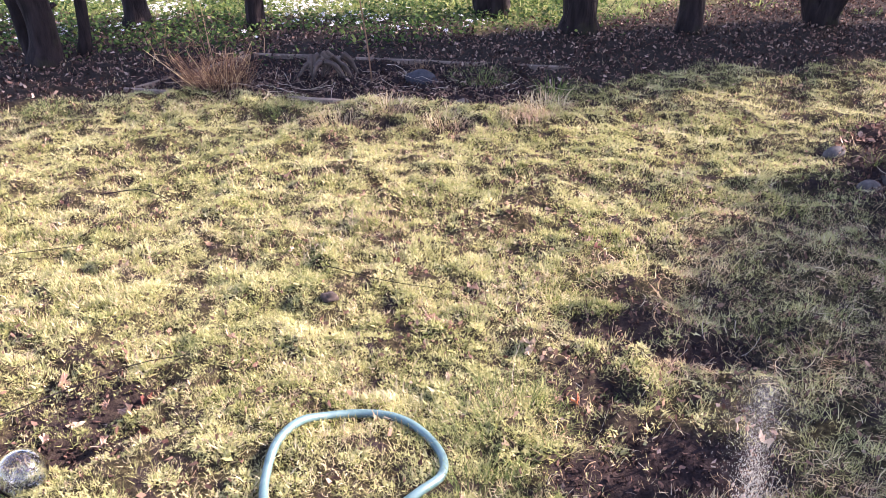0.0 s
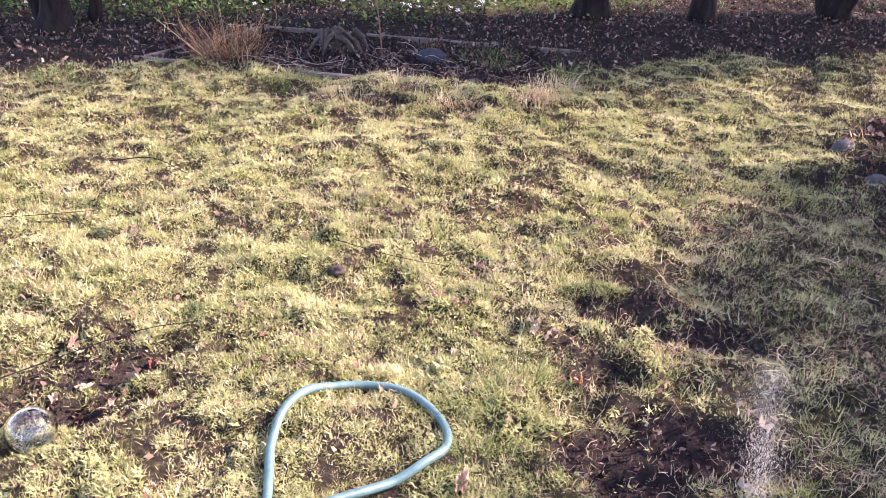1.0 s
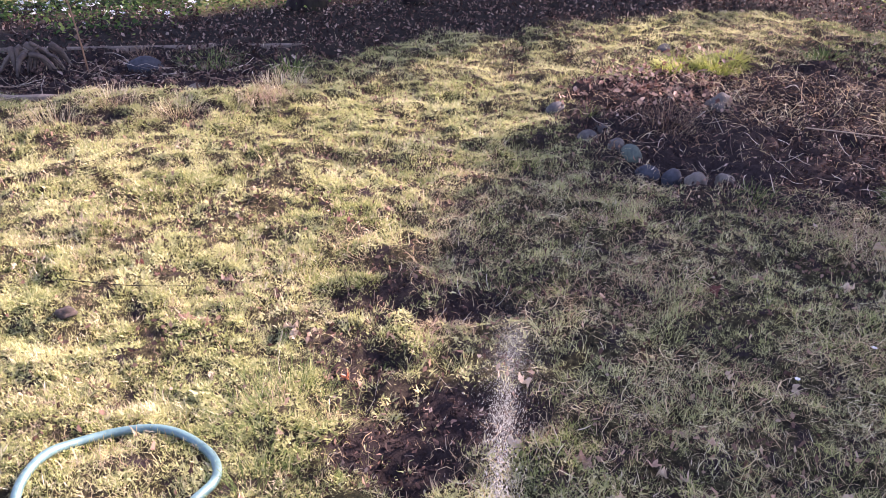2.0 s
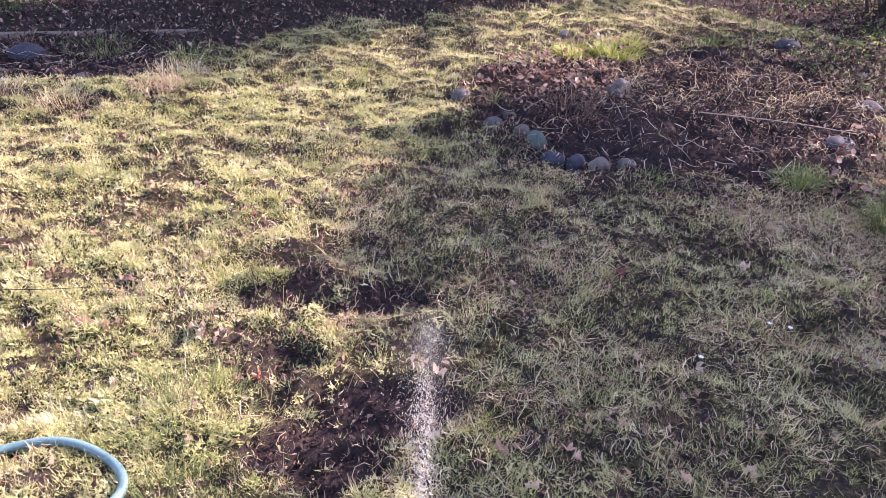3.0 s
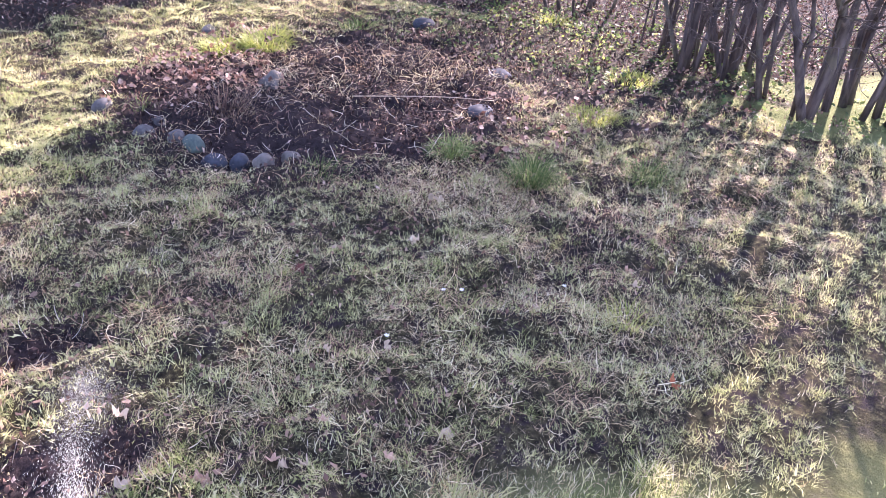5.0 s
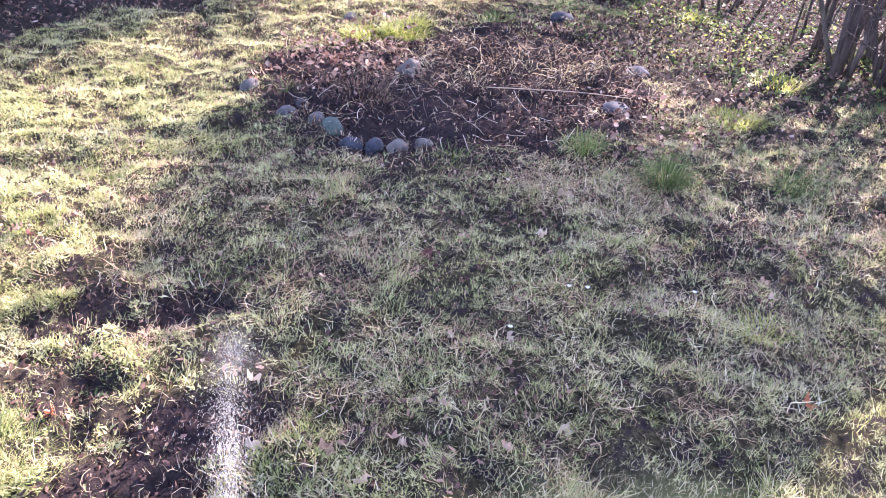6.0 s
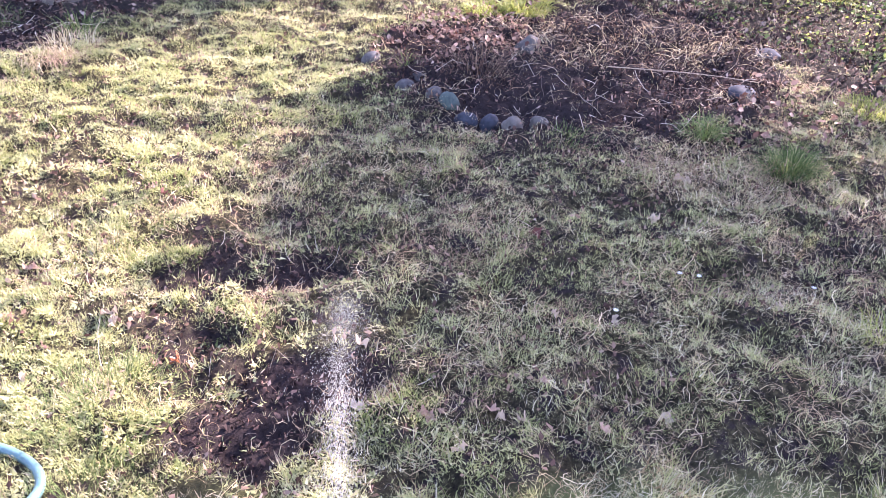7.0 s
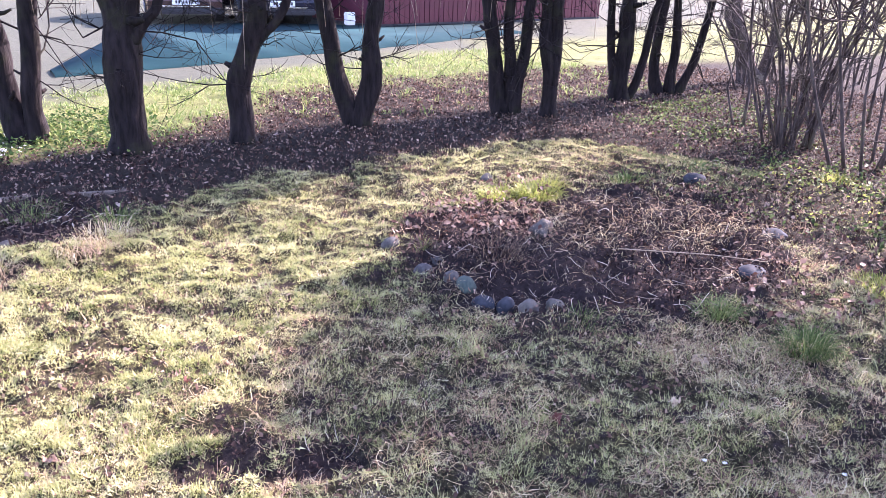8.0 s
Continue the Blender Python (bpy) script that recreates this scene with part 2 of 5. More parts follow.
def ground_material():
    m, nd, lk, b = material("garden ground", 1.0, 0.05)

    def mask(name):
        a = nd.new("ShaderNodeAttribute")
        a.attribute_name = name
        return a.outputs["Fac"]

    fine, mid = noise_tex(nd, lk, 45, 8, 0.7), noise_tex(nd, lk, 7, 6, 0.65)
    # Lawn ground is kept near black to deepen the shade between blades.
    lawn = ramp(nd, lk, fine, [(0.34, (0.009, 0.007, 0.006)), (0.52, (0.034, 0.029, 0.015)), (0.70, (0.11, 0.097, 0.046))])
    far = ramp(nd, lk, noise_tex(nd, lk, 1.3, 8, 0.7), [(0.35, (0.07, 0.085, 0.028)), (0.65, (0.16, 0.165, 0.065))])
    earth = ramp(nd, lk, fine, [(0.3, (0.011, 0.008, 0.008)), (0.7, (0.040, 0.029, 0.027))])
    # Duff is set dark in place of some crown shade lying on the litter.
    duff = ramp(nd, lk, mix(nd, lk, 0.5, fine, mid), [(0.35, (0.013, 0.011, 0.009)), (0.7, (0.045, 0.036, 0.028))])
    pale = ramp(nd, lk, mix(nd, lk, 0.5, fine, mid), [(0.3, (0.048, 0.052, 0.037)), (0.7, (0.083, 0.088, 0.066))])
    # Random dark spots stand in for shaded gaps between the grass clumps.
    hollow = ramp(nd, lk, noise_tex(nd, lk, 11, 5, 0.7), [(0.50, (0, 0, 0)), (0.60, (1, 1, 1))])
    lawn = mix(nd, lk, hollow, lawn, earth)
    c = mix(nd, lk, mask("far_grass"), lawn, far)
    c = mix(nd, lk, mask("pale_verge"), c, pale)
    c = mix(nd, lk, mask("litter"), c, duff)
    c = mix(nd, lk, mask("soil"), c, earth)
    lk.new(c, b.inputs["Base Color"])
    bump(nd, lk, b, fine, 0.8, 0.02)
    return m


# ---- mesh helpers ----
def mesh_object(name, verts, faces_flat, sizes, mat, parent=None, label="", smooth_faces=False):
    """One mesh object from arrays: vertices, the flat list of corners, and the corners of each face."""
    me = bpy.data.meshes.new(name)
    sizes = np.asarray(sizes, np.int32)
    me.vertices.add(len(verts))
    me.vertices.foreach_set("co", np.asarray(verts, np.float32).ravel())
    me.loops.add(len(faces_flat))
    me.loops.foreach_set("vertex_index", np.asarray(faces_flat, np.int32))
    me.polygons.add(len(sizes))
    me.polygons.foreach_set("loop_start", np.concatenate([[0], np.cumsum(sizes)[:-1]]).astype(np.int32))
    if smooth_faces:
        me.polygons.foreach_set("use_smooth", np.ones(len(sizes), bool))
    me.update(calc_edges=True)
    me.materials.append(mat)
    ob = new(name, me)
    if parent:
        ob.parent = parent
    if label:
        ob["label"] = label
    return ob


def part(name, bm, mat, parent=None, label="", smooth_faces=False):
    me = bpy.data.meshes.new(name)
    for f in bm.faces:
        f.smooth = smooth_faces
    bm.to_mesh(me)
    bm.free()
    me.materials.append(mat)
    ob = new(name, me)
    if parent:
        ob.parent = parent
    if label:
        ob["label"] = label
    return ob


def scatter(name, shapes, pos, turn, tilt, roll, scale, mat, widths=None):
    """Many small pieces in one mesh. shapes: (vertices, faces); each piece takes one of them by chance."""
    pos, n = np.asarray(pos, float), len(pos)
    pick = rng.integers(0, len(shapes), n)
    vs, fs, ss, off = [], [], [], 0
    for k, (v, faces) in enumerate(shapes):
        i = np.nonzero(pick == k)[0]
        if not len(i):
            continue
        v = np.asarray(v, float)
        w = v[None] * np.asarray(scale)[i][:, None, None]
        if widths is not None:
            w = w * np.stack([np.asarray(widths)[i], np.ones(len(i)), np.ones(len(i))], 1)[:, None, :]
        for axis, ang in ((1, roll), (0, tilt), (2, turn)):
            a = np.asarray(ang, float)[i]
            c, s = np.cos(a)[:, None], np.sin(a)[:, None]
            p, q = [(1, 2), (2, 0), (0, 1)][axis]
            wp, wq = w[:, :, p] * c - w[:, :, q] * s, w[:, :, p] * s + w[:, :, q] * c
            w[:, :, p], w[:, :, q] = wp, wq
        w = w + pos[i][:, None, :]
        vs.append(w.reshape(-1, 3))
        flat = np.concatenate([np.asarray(f) for f in faces])
        fs.append((flat[None] + (np.arange(len(i)) * len(v) + off)[:, None]).ravel())
        ss.append(np.tile([len(f) for f in faces], len(i)))
        off += len(i) * len(v)
    return mesh_object(name, np.concatenate(vs), np.concatenate(fs), np.concatenate(ss), mat)


def blade(lean, curl, width=0.035):
    """A blade of unit length that grows along z and bends along y."""
    y1, z1 = 0.5 * math.sin(lean), 0.5 * math.cos(lean)
    y2, z2 = y1 + 0.5 * math.sin(lean + curl), z1 + 0.5 * math.cos(lean + curl)
    return ([(-width, 0, 0), (width, 0, 0), (-width * 0.8, y1, z1), (width * 0.8, y1, z1), (0, y2, z2)], [(0, 1, 3, 2), (2, 3, 4)])


def spike(lean, width=0.04):
    """The plainest short blade: one pointed face of unit length."""
    return ([(-width, 0, 0), (width, 0, 0), (0, math.sin(lean), math.cos(lean))], [(0, 1, 2)])


def strand(bend, wave, rise, width=0.010):
    """A thin dry stalk of unit length that lies in a loose curve along y and arches a little off the ground."""
    n = 5
    mid, h = [np.zeros(3)], []
    for k in range(n):
        u = k / (n - 1)
        h.append(bend * (u - 0.5) + wave * math.sin(2 * math.pi * u))
        if k < n - 1:
            mid.append(mid[-1] + np.array([math.sin(h[-1]), math.cos(h[-1]), 0]) / (n - 1))
    v = []
    for k, (p, a) in enumerate(zip(mid, h)):
        z = rise * math.sin(math.pi * k / (n - 1)) + 0.02 * k
        s = np.array([math.cos(a), -math.sin(a), 0.35 * (-1) ** k]) * width
        v += [tuple(p - s + (0, 0, z)), tuple(p + s + (0, 0, z))] if k < n - 1 else [tuple(p + (0, 0, z))]
    return v, [(0, 1, 3, 2), (2, 3, 5, 4), (4, 5, 7, 6), (6, 7, 8)]


def spot(n, x0, x1, y0, y1):
    return rng.uniform(x0, x1, n), rng.uniform(y0, y1, n)


def on_ground(x, y, lift=0.0):
    return np.stack([x, y, height(x, y) + lift], 1)


class Tubes:
    """Gathers tapered tubes into one mesh."""

    def __init__(self):
        self.v, self.f, self.n = [], [], 0

    def add(self, pts, radii, sides=6, cap=True, lump=0.0):
        pts = np.asarray(pts, float)
        t = np.gradient(pts, axis=0)
        t /= np.linalg.norm(t, axis=1)[:, None] + 1e-9
        ref = np.array([0.0, 0, 1]) if abs(t[0, 2]) < 0.8 else np.array([1.0, 0, 0])
        u = np.cross(t, ref)
        u /= np.linalg.norm(u, axis=1)[:, None] + 1e-9
        w = np.cross(t, u)
        a = np.arange(sides) * 2 * math.pi / sides
        rr = np.repeat(np.asarray(radii, float)[:, None], sides, 1)
        if lump:
            along = np.linspace(0, len(pts) * 0.35, len(pts))[:, None]
            rr = rr * (1 + lump * vnoise(1.5 * np.cos(a)[None] + along, 1.5 * np.sin(a)[None] + 0.6 * along, 1.0, self.n % 17) + 0.6 * lump * vnoise(3 * np.cos(a)[None] + 2 * along, 3 * np.sin(a)[None], 1.0, 5 + self.n % 13))
        ring = pts[:, None] + rr[:, :, None] * (u[:, None] * np.cos(a)[None, :, None] + w[:, None] * np.sin(a)[None, :, None])
        self.v.append(ring.reshape(-1, 3))
        m = len(pts)
        for i in range(m - 1):
            for j in range(sides):
                k = (j + 1) % sides
                self.f.append([self.n + i * sides + j, self.n + i * sides + k, self.n + (i + 1) * sides + k, self.n + (i + 1) * sides + j])
        if cap:
            self.f.append([self.n + j for j in range(sides)][::-1])
            self.f.append([self.n + (m - 1) * sides + j for j in range(sides)])
        self.n += m * sides

    def build(self, name, mat, parent=None, label="", smooth_faces=True):
        return mesh_object(name, np.concatenate(self.v), np.concatenate([np.asarray(f) for f in self.f]), [len(f) for f in self.f], mat, parent, label, smooth_faces)


def spline(ctrl, n):
    """A smooth line of n points through control points."""
    c = np.asarray(ctrl, float)
    d = np.concatenate([[0], np.cumsum(np.linalg.norm(np.diff(c, axis=0), axis=1))])
    c = np.vstack([2 * c[0] - c[1], c, 2 * c[-1] - c[-2]])
    out = []
    for s in np.linspace(0, d[-1], n):
        i = min(int(np.searchsorted(d, s, side="right")) - 1, len(d) - 2)
        u = (s - d[i]) / max(d[i + 1] - d[i], 1e-9)
        p0, p1, p2, p3 = c[i], c[i + 1], c[i + 2], c[i + 3]
        out.append(0.5 * (2 * p1 + (p2 - p0) * u + (2 * p0 - 5 * p1 + 4 * p2 - p3) * u * u + (3 * p1 - p0 - 3 * p2 + p3) * u ** 3))
    return np.array(out)


def thing(name, x, y, z, label, category, group="", kind=""):
    ob = new(name)
    ob.location = (x, y, z)
    ob.empty_display_size = 0.1
    return tagged(ob, label, category, group, kind)


# ---- ground ----
def axis(near0, near1, step, far):
    a = list(np.arange(near0, near1 + 1e-6, step))
    s, v = step, near1
    while v < far:
        s *= 1.22
        v += s
        a.append(v)
    s, v, b = step, near0, []
    while v > -far:
        s *= 1.22
        v -= s
        b.append(v)
    return np.array(b[::-1] + a)


def road_side(x):
    """The near edge of the asphalt."""
    return np.interp(x, [-60, 1.1, 2.6, 4.8, 6.4, 10.2, 14.2, 60], [11.2, 11.6, 12.13, 13.1, 13.6, 15.5, 17.1, 36])


def build_ground():
    gx, gy = axis(-3.0, 5.0, 0.028, 900), axis(0.8, 5.6, 0.028, 900)
    X, Y = np.meshgrid(gx, gy)
    x, y = X.ravel(), Y.ravel()
    nx, ny = len(gx), len(gy)
    i = (np.arange(ny - 1)[:, None] * nx + np.arange(nx - 1)[None]).ravel()
    quads = np.stack([i, i + 1, i + 1 + nx, i + nx], 1)
    ob = mesh_object("ground", np.stack([x, y, height(x, y)], 1), quads.ravel(), np.full(len(quads), 4), ground_material(), smooth_faces=True)
    soil = np.maximum.reduce([bare_soil(x, y), flower_bed(x, y), timber_bed(x, y)])
    verge = smooth(-1.9, -1.1, y - road_side(x) + 0.5 * vnoise(x, y, 0.7, 31)) * (1 - smooth(30, 40, y))
    rag = 0.25 * vnoise(x, y, 2.5, 33)
    lawn_far = np.maximum.reduce([smooth(6.0, 7.5, y), smooth(-1.9, -2.3, x + rag) * smooth(3.2, 2.9, y + rag), smooth(-3.2, -3.6, x + rag), smooth(1.25, 0.95, y + 0.62 * np.maximum(x - 0.5, 0) + rag), smooth(5.0, 5.4, x + rag)])
    for name, v in (("soil", soil), ("litter", litter(x, y)), ("pale_verge", verge), ("far_grass", lawn_far)):
        ob.data.attributes.new(name, "FLOAT", "POINT").data.foreach_set("value", v.astype(np.float32))
    return tagged(ob, "garden lawn ground with bare earth and leaf litter", "ground", kind="structure")


ground = build_ground()


def build_road():
    xs = np.linspace(1.0, 11.9, 60)
    v, f = [], []
    for k, x in enumerate(xs):
        lo = float(road_side(x)) + 0.06 * float(vnoise(x, 0, 2.3, 41))
        hi = max(float(np.interp(x, [1, 3.4, 6.6, 9, 12.4, 40], [12.2, 19.4, 19.6, 18.3, 19.0, 32])), lo + 0.3)
        v += [(x, lo, 0.03), (x, hi, 0.03), (x, lo, -0.05), (x, hi, -0.05)]
    for k in range(len(xs) - 1):
        a, b = 4 * k, 4 * k + 4
        f += [(a, b, b + 1, a + 1), (a + 2, b + 2, b, a), (a + 1, b + 1, b + 3, a + 3)]
    return tagged(mesh_object("road", v, np.array(f).ravel(), [4] * len(f), M_ROAD), "blue-grey asphalt driveway beyond the trees", "road", kind="structure")


build_road()


# ---- trees and shrubs ----
RIGHT, AHEAD = Vector((0.866, -0.5, 0)), Vector((0.5, 0.866, 0))


def grow(tubes, twigs, p, d, r, length, depth, spread=0.5, r_twig=0.012):
    """A limb that bends, tapers and forks."""
    n = 4 if r > 0.012 else 2
    pts, dd = [np.array(p)], np.array(d, float)
    for k in range(n):
        dd = dd + rng.normal(0, 0.13, 3) + np.array([0, 0, 0.06])
        dd /= np.linalg.norm(dd)
        pts.append(pts[-1] + dd * length / n)
    rad = np.linspace(r, r * 0.6, n + 1)
    (tubes if r > r_twig else twigs).add(pts, rad, 7 if r > 0.04 else (5 if r > r_twig else 3), cap=False)
    if depth <= 0:
        return
    for k in range(3 if depth > 1 else 4):
        q = pts[rng.integers(n // 2, n + 1)]
        nd = dd + rng.normal(0, spread, 3)
        nd /= np.linalg.norm(nd)
        grow(tubes, twigs, q, nd, r * rng.uniform(0.45, 0.65), length * rng.uniform(0.6, 0.85), depth - 1, spread, r_twig)


def tree(x, y, stems, label, top=4.2, crown_depth=4, low_twigs=8, group="row of bare trees", mat=None, name="tree"):
    """stems: for each, the radius and control points as (sideways, depth, up) from the base."""
    z = float(height(x, y)) - 0.04
    base = thing(name, x, y, z, label, "tree", group)
    trunk, twigs = Tubes(), Tubes()
    for r, ctrl in stems:
        c = [np.array(RIGHT) * s + np.array(AHEAD) * a + np.array([0, 0, u]) for s, a, u in ctrl]
        last = c[-1] + (c[-1] - c[-2]) * 0.25
        last[2] = max(top * 0.55, c[-1][2] + 0.4)
        c.append(last)
        m = 30
        pts = spline(c, m)
        wob = np.linspace(0, 6, m)
        s0 = int(rng.integers(0, 90))
        pts[:, 0] += 0.30 * r * vnoise(wob, 0 * wob, 1.0, s0) * (wob > 0.3)
        pts[:, 1] += 0.30 * r * vnoise(wob, 0 * wob, 1.0, s0 + 1) * (wob > 0.3)
        k = np.linspace(0, 1, m)
        rad = 0.92 * r * (1.0 - 0.35 * k) * (1 + 0.38 * np.exp(-k * 16)) * (1 + 0.10 * vnoise(2 * wob, 0 * wob, 1.0, s0 + 2))
        trunk.add(pts, rad, 14, True, 0.13)
        for j in range(4):
            q = pts[rng.integers(5, 20)]
            d = np.array([rng.normal(), rng.normal() * 0.6, rng.uniform(-0.1, 0.6)])
            d = d / np.linalg.norm(d)
            rs = r * rng.uniform(0.10, 0.26)
            ln = r * rng.uniform(1.1, 1.9)
            trunk.add([q, q + d * ln * 0.7, q + d * ln + np.array([0, 0, 0.02])], [rs * 1.5, rs, rs * 0.6], 7)
        for j in range(4):
            d = (pts[-1] - pts[-3]) / np.linalg.norm(pts[-1] - pts[-3]) + rng.normal(0, 0.35, 3)
            grow(trunk, twigs, pts[-1 - (j % 3)], d / np.linalg.norm(d), r * 0.55, top * 0.24, crown_depth, 0.45)
        for j in range(low_twigs):
            q = pts[rng.integers(7, 25)]
            d = np.array([rng.normal(), rng.normal() * 0.6, rng.uniform(-0.45, 0.35)])
            grow(twigs, twigs, q, d / np.linalg.norm(d), rng.uniform(0.004, 0.011), rng.uniform(0.2, 0.6), 2, 0.75, 0.0)
        # Drooping twigs get a pale colour for the sun that catches them.
        for j in range(3):
            q = pts[rng.integers(22, 30)] + np.array([0, 0, 0.2])
            side = np.array([rng.normal() * 0.5, rng.normal() * 0.3, 0])
            drop = rng.uniform(0.7, 1.5)
            hang = Tubes()
            hang.add(spline([q, q + side * 0.7 + np.array([0, 0, 0.05]), q + side * 1.2 - np.array([0, 0, drop * 0.5]), q + side * 1.35 - np.array([0, 0, drop])], 9), np.linspace(0.0045, 0.002, 9), 4)
            hang.build("hanging_twig", M_STEM, base, "drooping twig, pale as if sunlit")
    trunk.build("trunk", mat or M_BARK, base)
    twigs.build("crown", mat or M_BARK, base, "bare twigs")
    return base


tree(0.42, 7.70, [(0.115, [(-0.03, 0, 0), (-0.13, 0, 0.55), (-0.22, 0.0, 1.1), (-0.30, 0, 1.7)]), (0.10, [(0.06, 0, 0), (0.10, 0, 0.5), (0.16, 0, 1.2), (0.2, 0, 1.8)])], "dark bare tree with two stems from one base")
tree(1.12, 6.92, [(0.15, [(0, 0, 0), (0.02, 0, 0.5), (0.02, 0, 0.95), (-0.09, 0, 1.4), (-0.14, 0, 1.8)]), (0.13, [(0.04, 0, 0), (0.06, 0, 0.5), (0.10, 0, 0.95), (0.14, 0.05, 1.5), (0.25, 0.1, 1.9)]), (0.05, [(0.13, 0, 0.95), (0.26, 0.0, 1.12), (0.38, 0, 1.35)])], "thick dark rough-barked bare tree forking low")
tree(2.12, 6.95, [(0.115, [(0, 0, 0), (-0.02, 0, 0.3), (-0.03, 0, 0.52), (0.08, 0, 0.85), (0.17, 0, 1.15), (0.20, 0, 1.7)]), (0.045, [(0.12, 0, 0.9), (0.25, 0, 1.02), (0.36, 0, 1.13), (0.45, 0, 1.4)])], "dark bare tree with a crooked trunk")
forked_tree = tree(3.36, 7.22, [(0.11, [(0, 0, 0), (-0.08, 0, 0.3), (-0.22, 0, 0.75), (-0.32, 0, 1.2), (-0.4, 0, 1.7)]), (0.11, [(0.03, 0, 0), (0.11, 0, 0.3), (0.16, 0, 0.8), (0.22, 0, 1.4), (0.25, 0, 1.8)])], "dark bare tree with a trunk forked like a V")
triple_tree = tree(5.25, 7.3, [(0.10, [(-0.05, 0, 0), (-0.14, 0, 0.5), (-0.24, 0, 1.2), (-0.3, 0, 1.8)]), (0.075, [(0.03, 0, 0), (0.04, 0, 0.5), (-0.02, 0, 1.0), (0.03, 0, 1.7)]), (0.08, [(0.07, 0, 0), (0.14, 0, 0.5), (0.20, 0, 1.1), (0.22, 0, 1.7)])], "dark bare tree with three stems")
tree(5.57, 6.95, [(0.09, [(0, 0, 0), (0, 0, 0.45), (-0.08, 0, 0.9), (-0.12, 0, 1.6)]), (0.07, [(0.0, 0, 0.4), (0.03, 0, 0.9), (0.05, 0, 1.6)])], "slender dark bare tree forking at knee height")
side_tree = tree(7.20, 7.6, [(0.125, [(0, 0, 0), (0.0, 0, 0.5), (0.0, 0, 1.1), (0.03, 0, 1.8)]), (0.06, [(-0.08, 0, 0.3), (-0.17, 0, 0.8), (-0.25, 0, 1.6)]), (0.06, [(0.1, 0, 0.05), (0.25, 0, 0.4), (0.35, 0, 1.1), (0.5, 0, 1.7)])], "dark bare tree with side stems", crown_depth=3)
tree(8.15, 7.75, [(0.08, [(-0.1, 0, 0), (-0.18, 0, 0.6), (-0.12, 0, 1.4)]), (0.07, [(0.05, 0, 0), (0.08, 0, 0.6), (0.02, 0, 1.4)]), (0.06, [(0.15, 0, 0), (0.35, 0, 0.5), (0.5, 0, 1.3)])], "dark bare tree with several leaning stems", crown_depth=3)
far_tree = tree(10.3, 8.2, [(0.16, [(0.1, 0, 0), (-0.05, 0, 0.4), (-0.3, 0, 1.0), (-0.45, 0, 1.8)]), (0.09, [(0.2, 0, 0), (0.3, 0, 0.7), (0.28, 0, 1.5)])], "stout grey-brown leaning bare tree", crown_depth=3, mat=M_GREYBARK)
tree(-3.02, 5.75, [(0.12, [(0, 0, 0), (0.01, 0, 0.4), (0.03, 0, 1.0), (0.05, 0, 1.7)]), (0.05, [(-0.1, 0, 0), (-0.22, 0, 0.4), (-0.4, 0, 0.9)]), (0.05, [(0.08, 0.3, 0.05), (0.12, 0.3, 0.5), (0.1, 0.3, 1.2)])], "grey-brown bare tree with a stout trunk and side stems", low_twigs=2)
tree(-2.80, 7.1, [(0.12, [(0, 0, 0), (0, 0, 0.6), (0.05, 0, 1.5)])], "dark bare tree among white flowers", low_twigs=2)
tree(-1.70, 7.0, [(0.085, [(0, 0, 0), (0.02, 0, 0.6), (-0.03, 0, 1.5)])], "slender dark bare tree among white flowers", low_twigs=2)


def shrub(x, y, count, spread, rise, label, crown=True, r=0.022, thick=3, side=5):
    """Many upright stems from one foot, dense with twigs above."""
    z = float(height(x, y)) - 0.03
    base = thing("shrub", x, y, z, label, "shrub", "hedge of bare shrubs")
    twigs = Tubes()
    for k in range(count):
        a, q = rng.uniform(0, 2 * math.pi), math.sqrt(rng.uniform(0, 1))
        p = np.array([spread * q * math.cos(a), spread * q * math.sin(a), 0])
        out = np.array([math.cos(a), math.sin(a), 0]) * q * rng.uniform(0.05, 0.5)
        h = rise * rng.uniform(0.62, 1.0)
        ctrl = [p, p + out * 0.3 * h + rng.normal(0, 0.07, 3) + np.array([0, 0, 0.35 * h]), p + out * h * 0.7 + rng.normal(0, 0.14, 3) + np.array([0, 0, 0.7 * h]), p + out * h * 1.1 + rng.normal(0, 0.1, 3) + np.array([0, 0, h])]
        pts = spline(ctrl, 9)
        rr = r * rng.uniform(0.45, 1.2)
        stem = Tubes()
        stem.add(pts, np.linspace(rr, rr * 0.35, 9), 6)
        stem.build("stem", M_GREYBARK, base)
        for j in range(side):
            d = np.array([rng.normal(), rng.normal(), rng.uniform(-0.2, 1.0)])
            grow(twigs, twigs, pts[rng.integers(1, 6)], d / np.linalg.norm(d), max(rr * 0.3, 0.004), 0.32, 2, 0.6, 0.0)
        if crown:
            for j in range(thick):
                d = np.array([rng.normal() * 0.7, rng.normal() * 0.7, rng.uniform(0.1, 1.0)])
                grow(twigs, twigs, pts[rng.integers(4, 9)], d / np.linalg.norm(d), 0.011, 0.55, 2, 0.6, 0.0)
    twigs.build("crown", M_GREYBARK, base, "dense bare twigs")
    return base


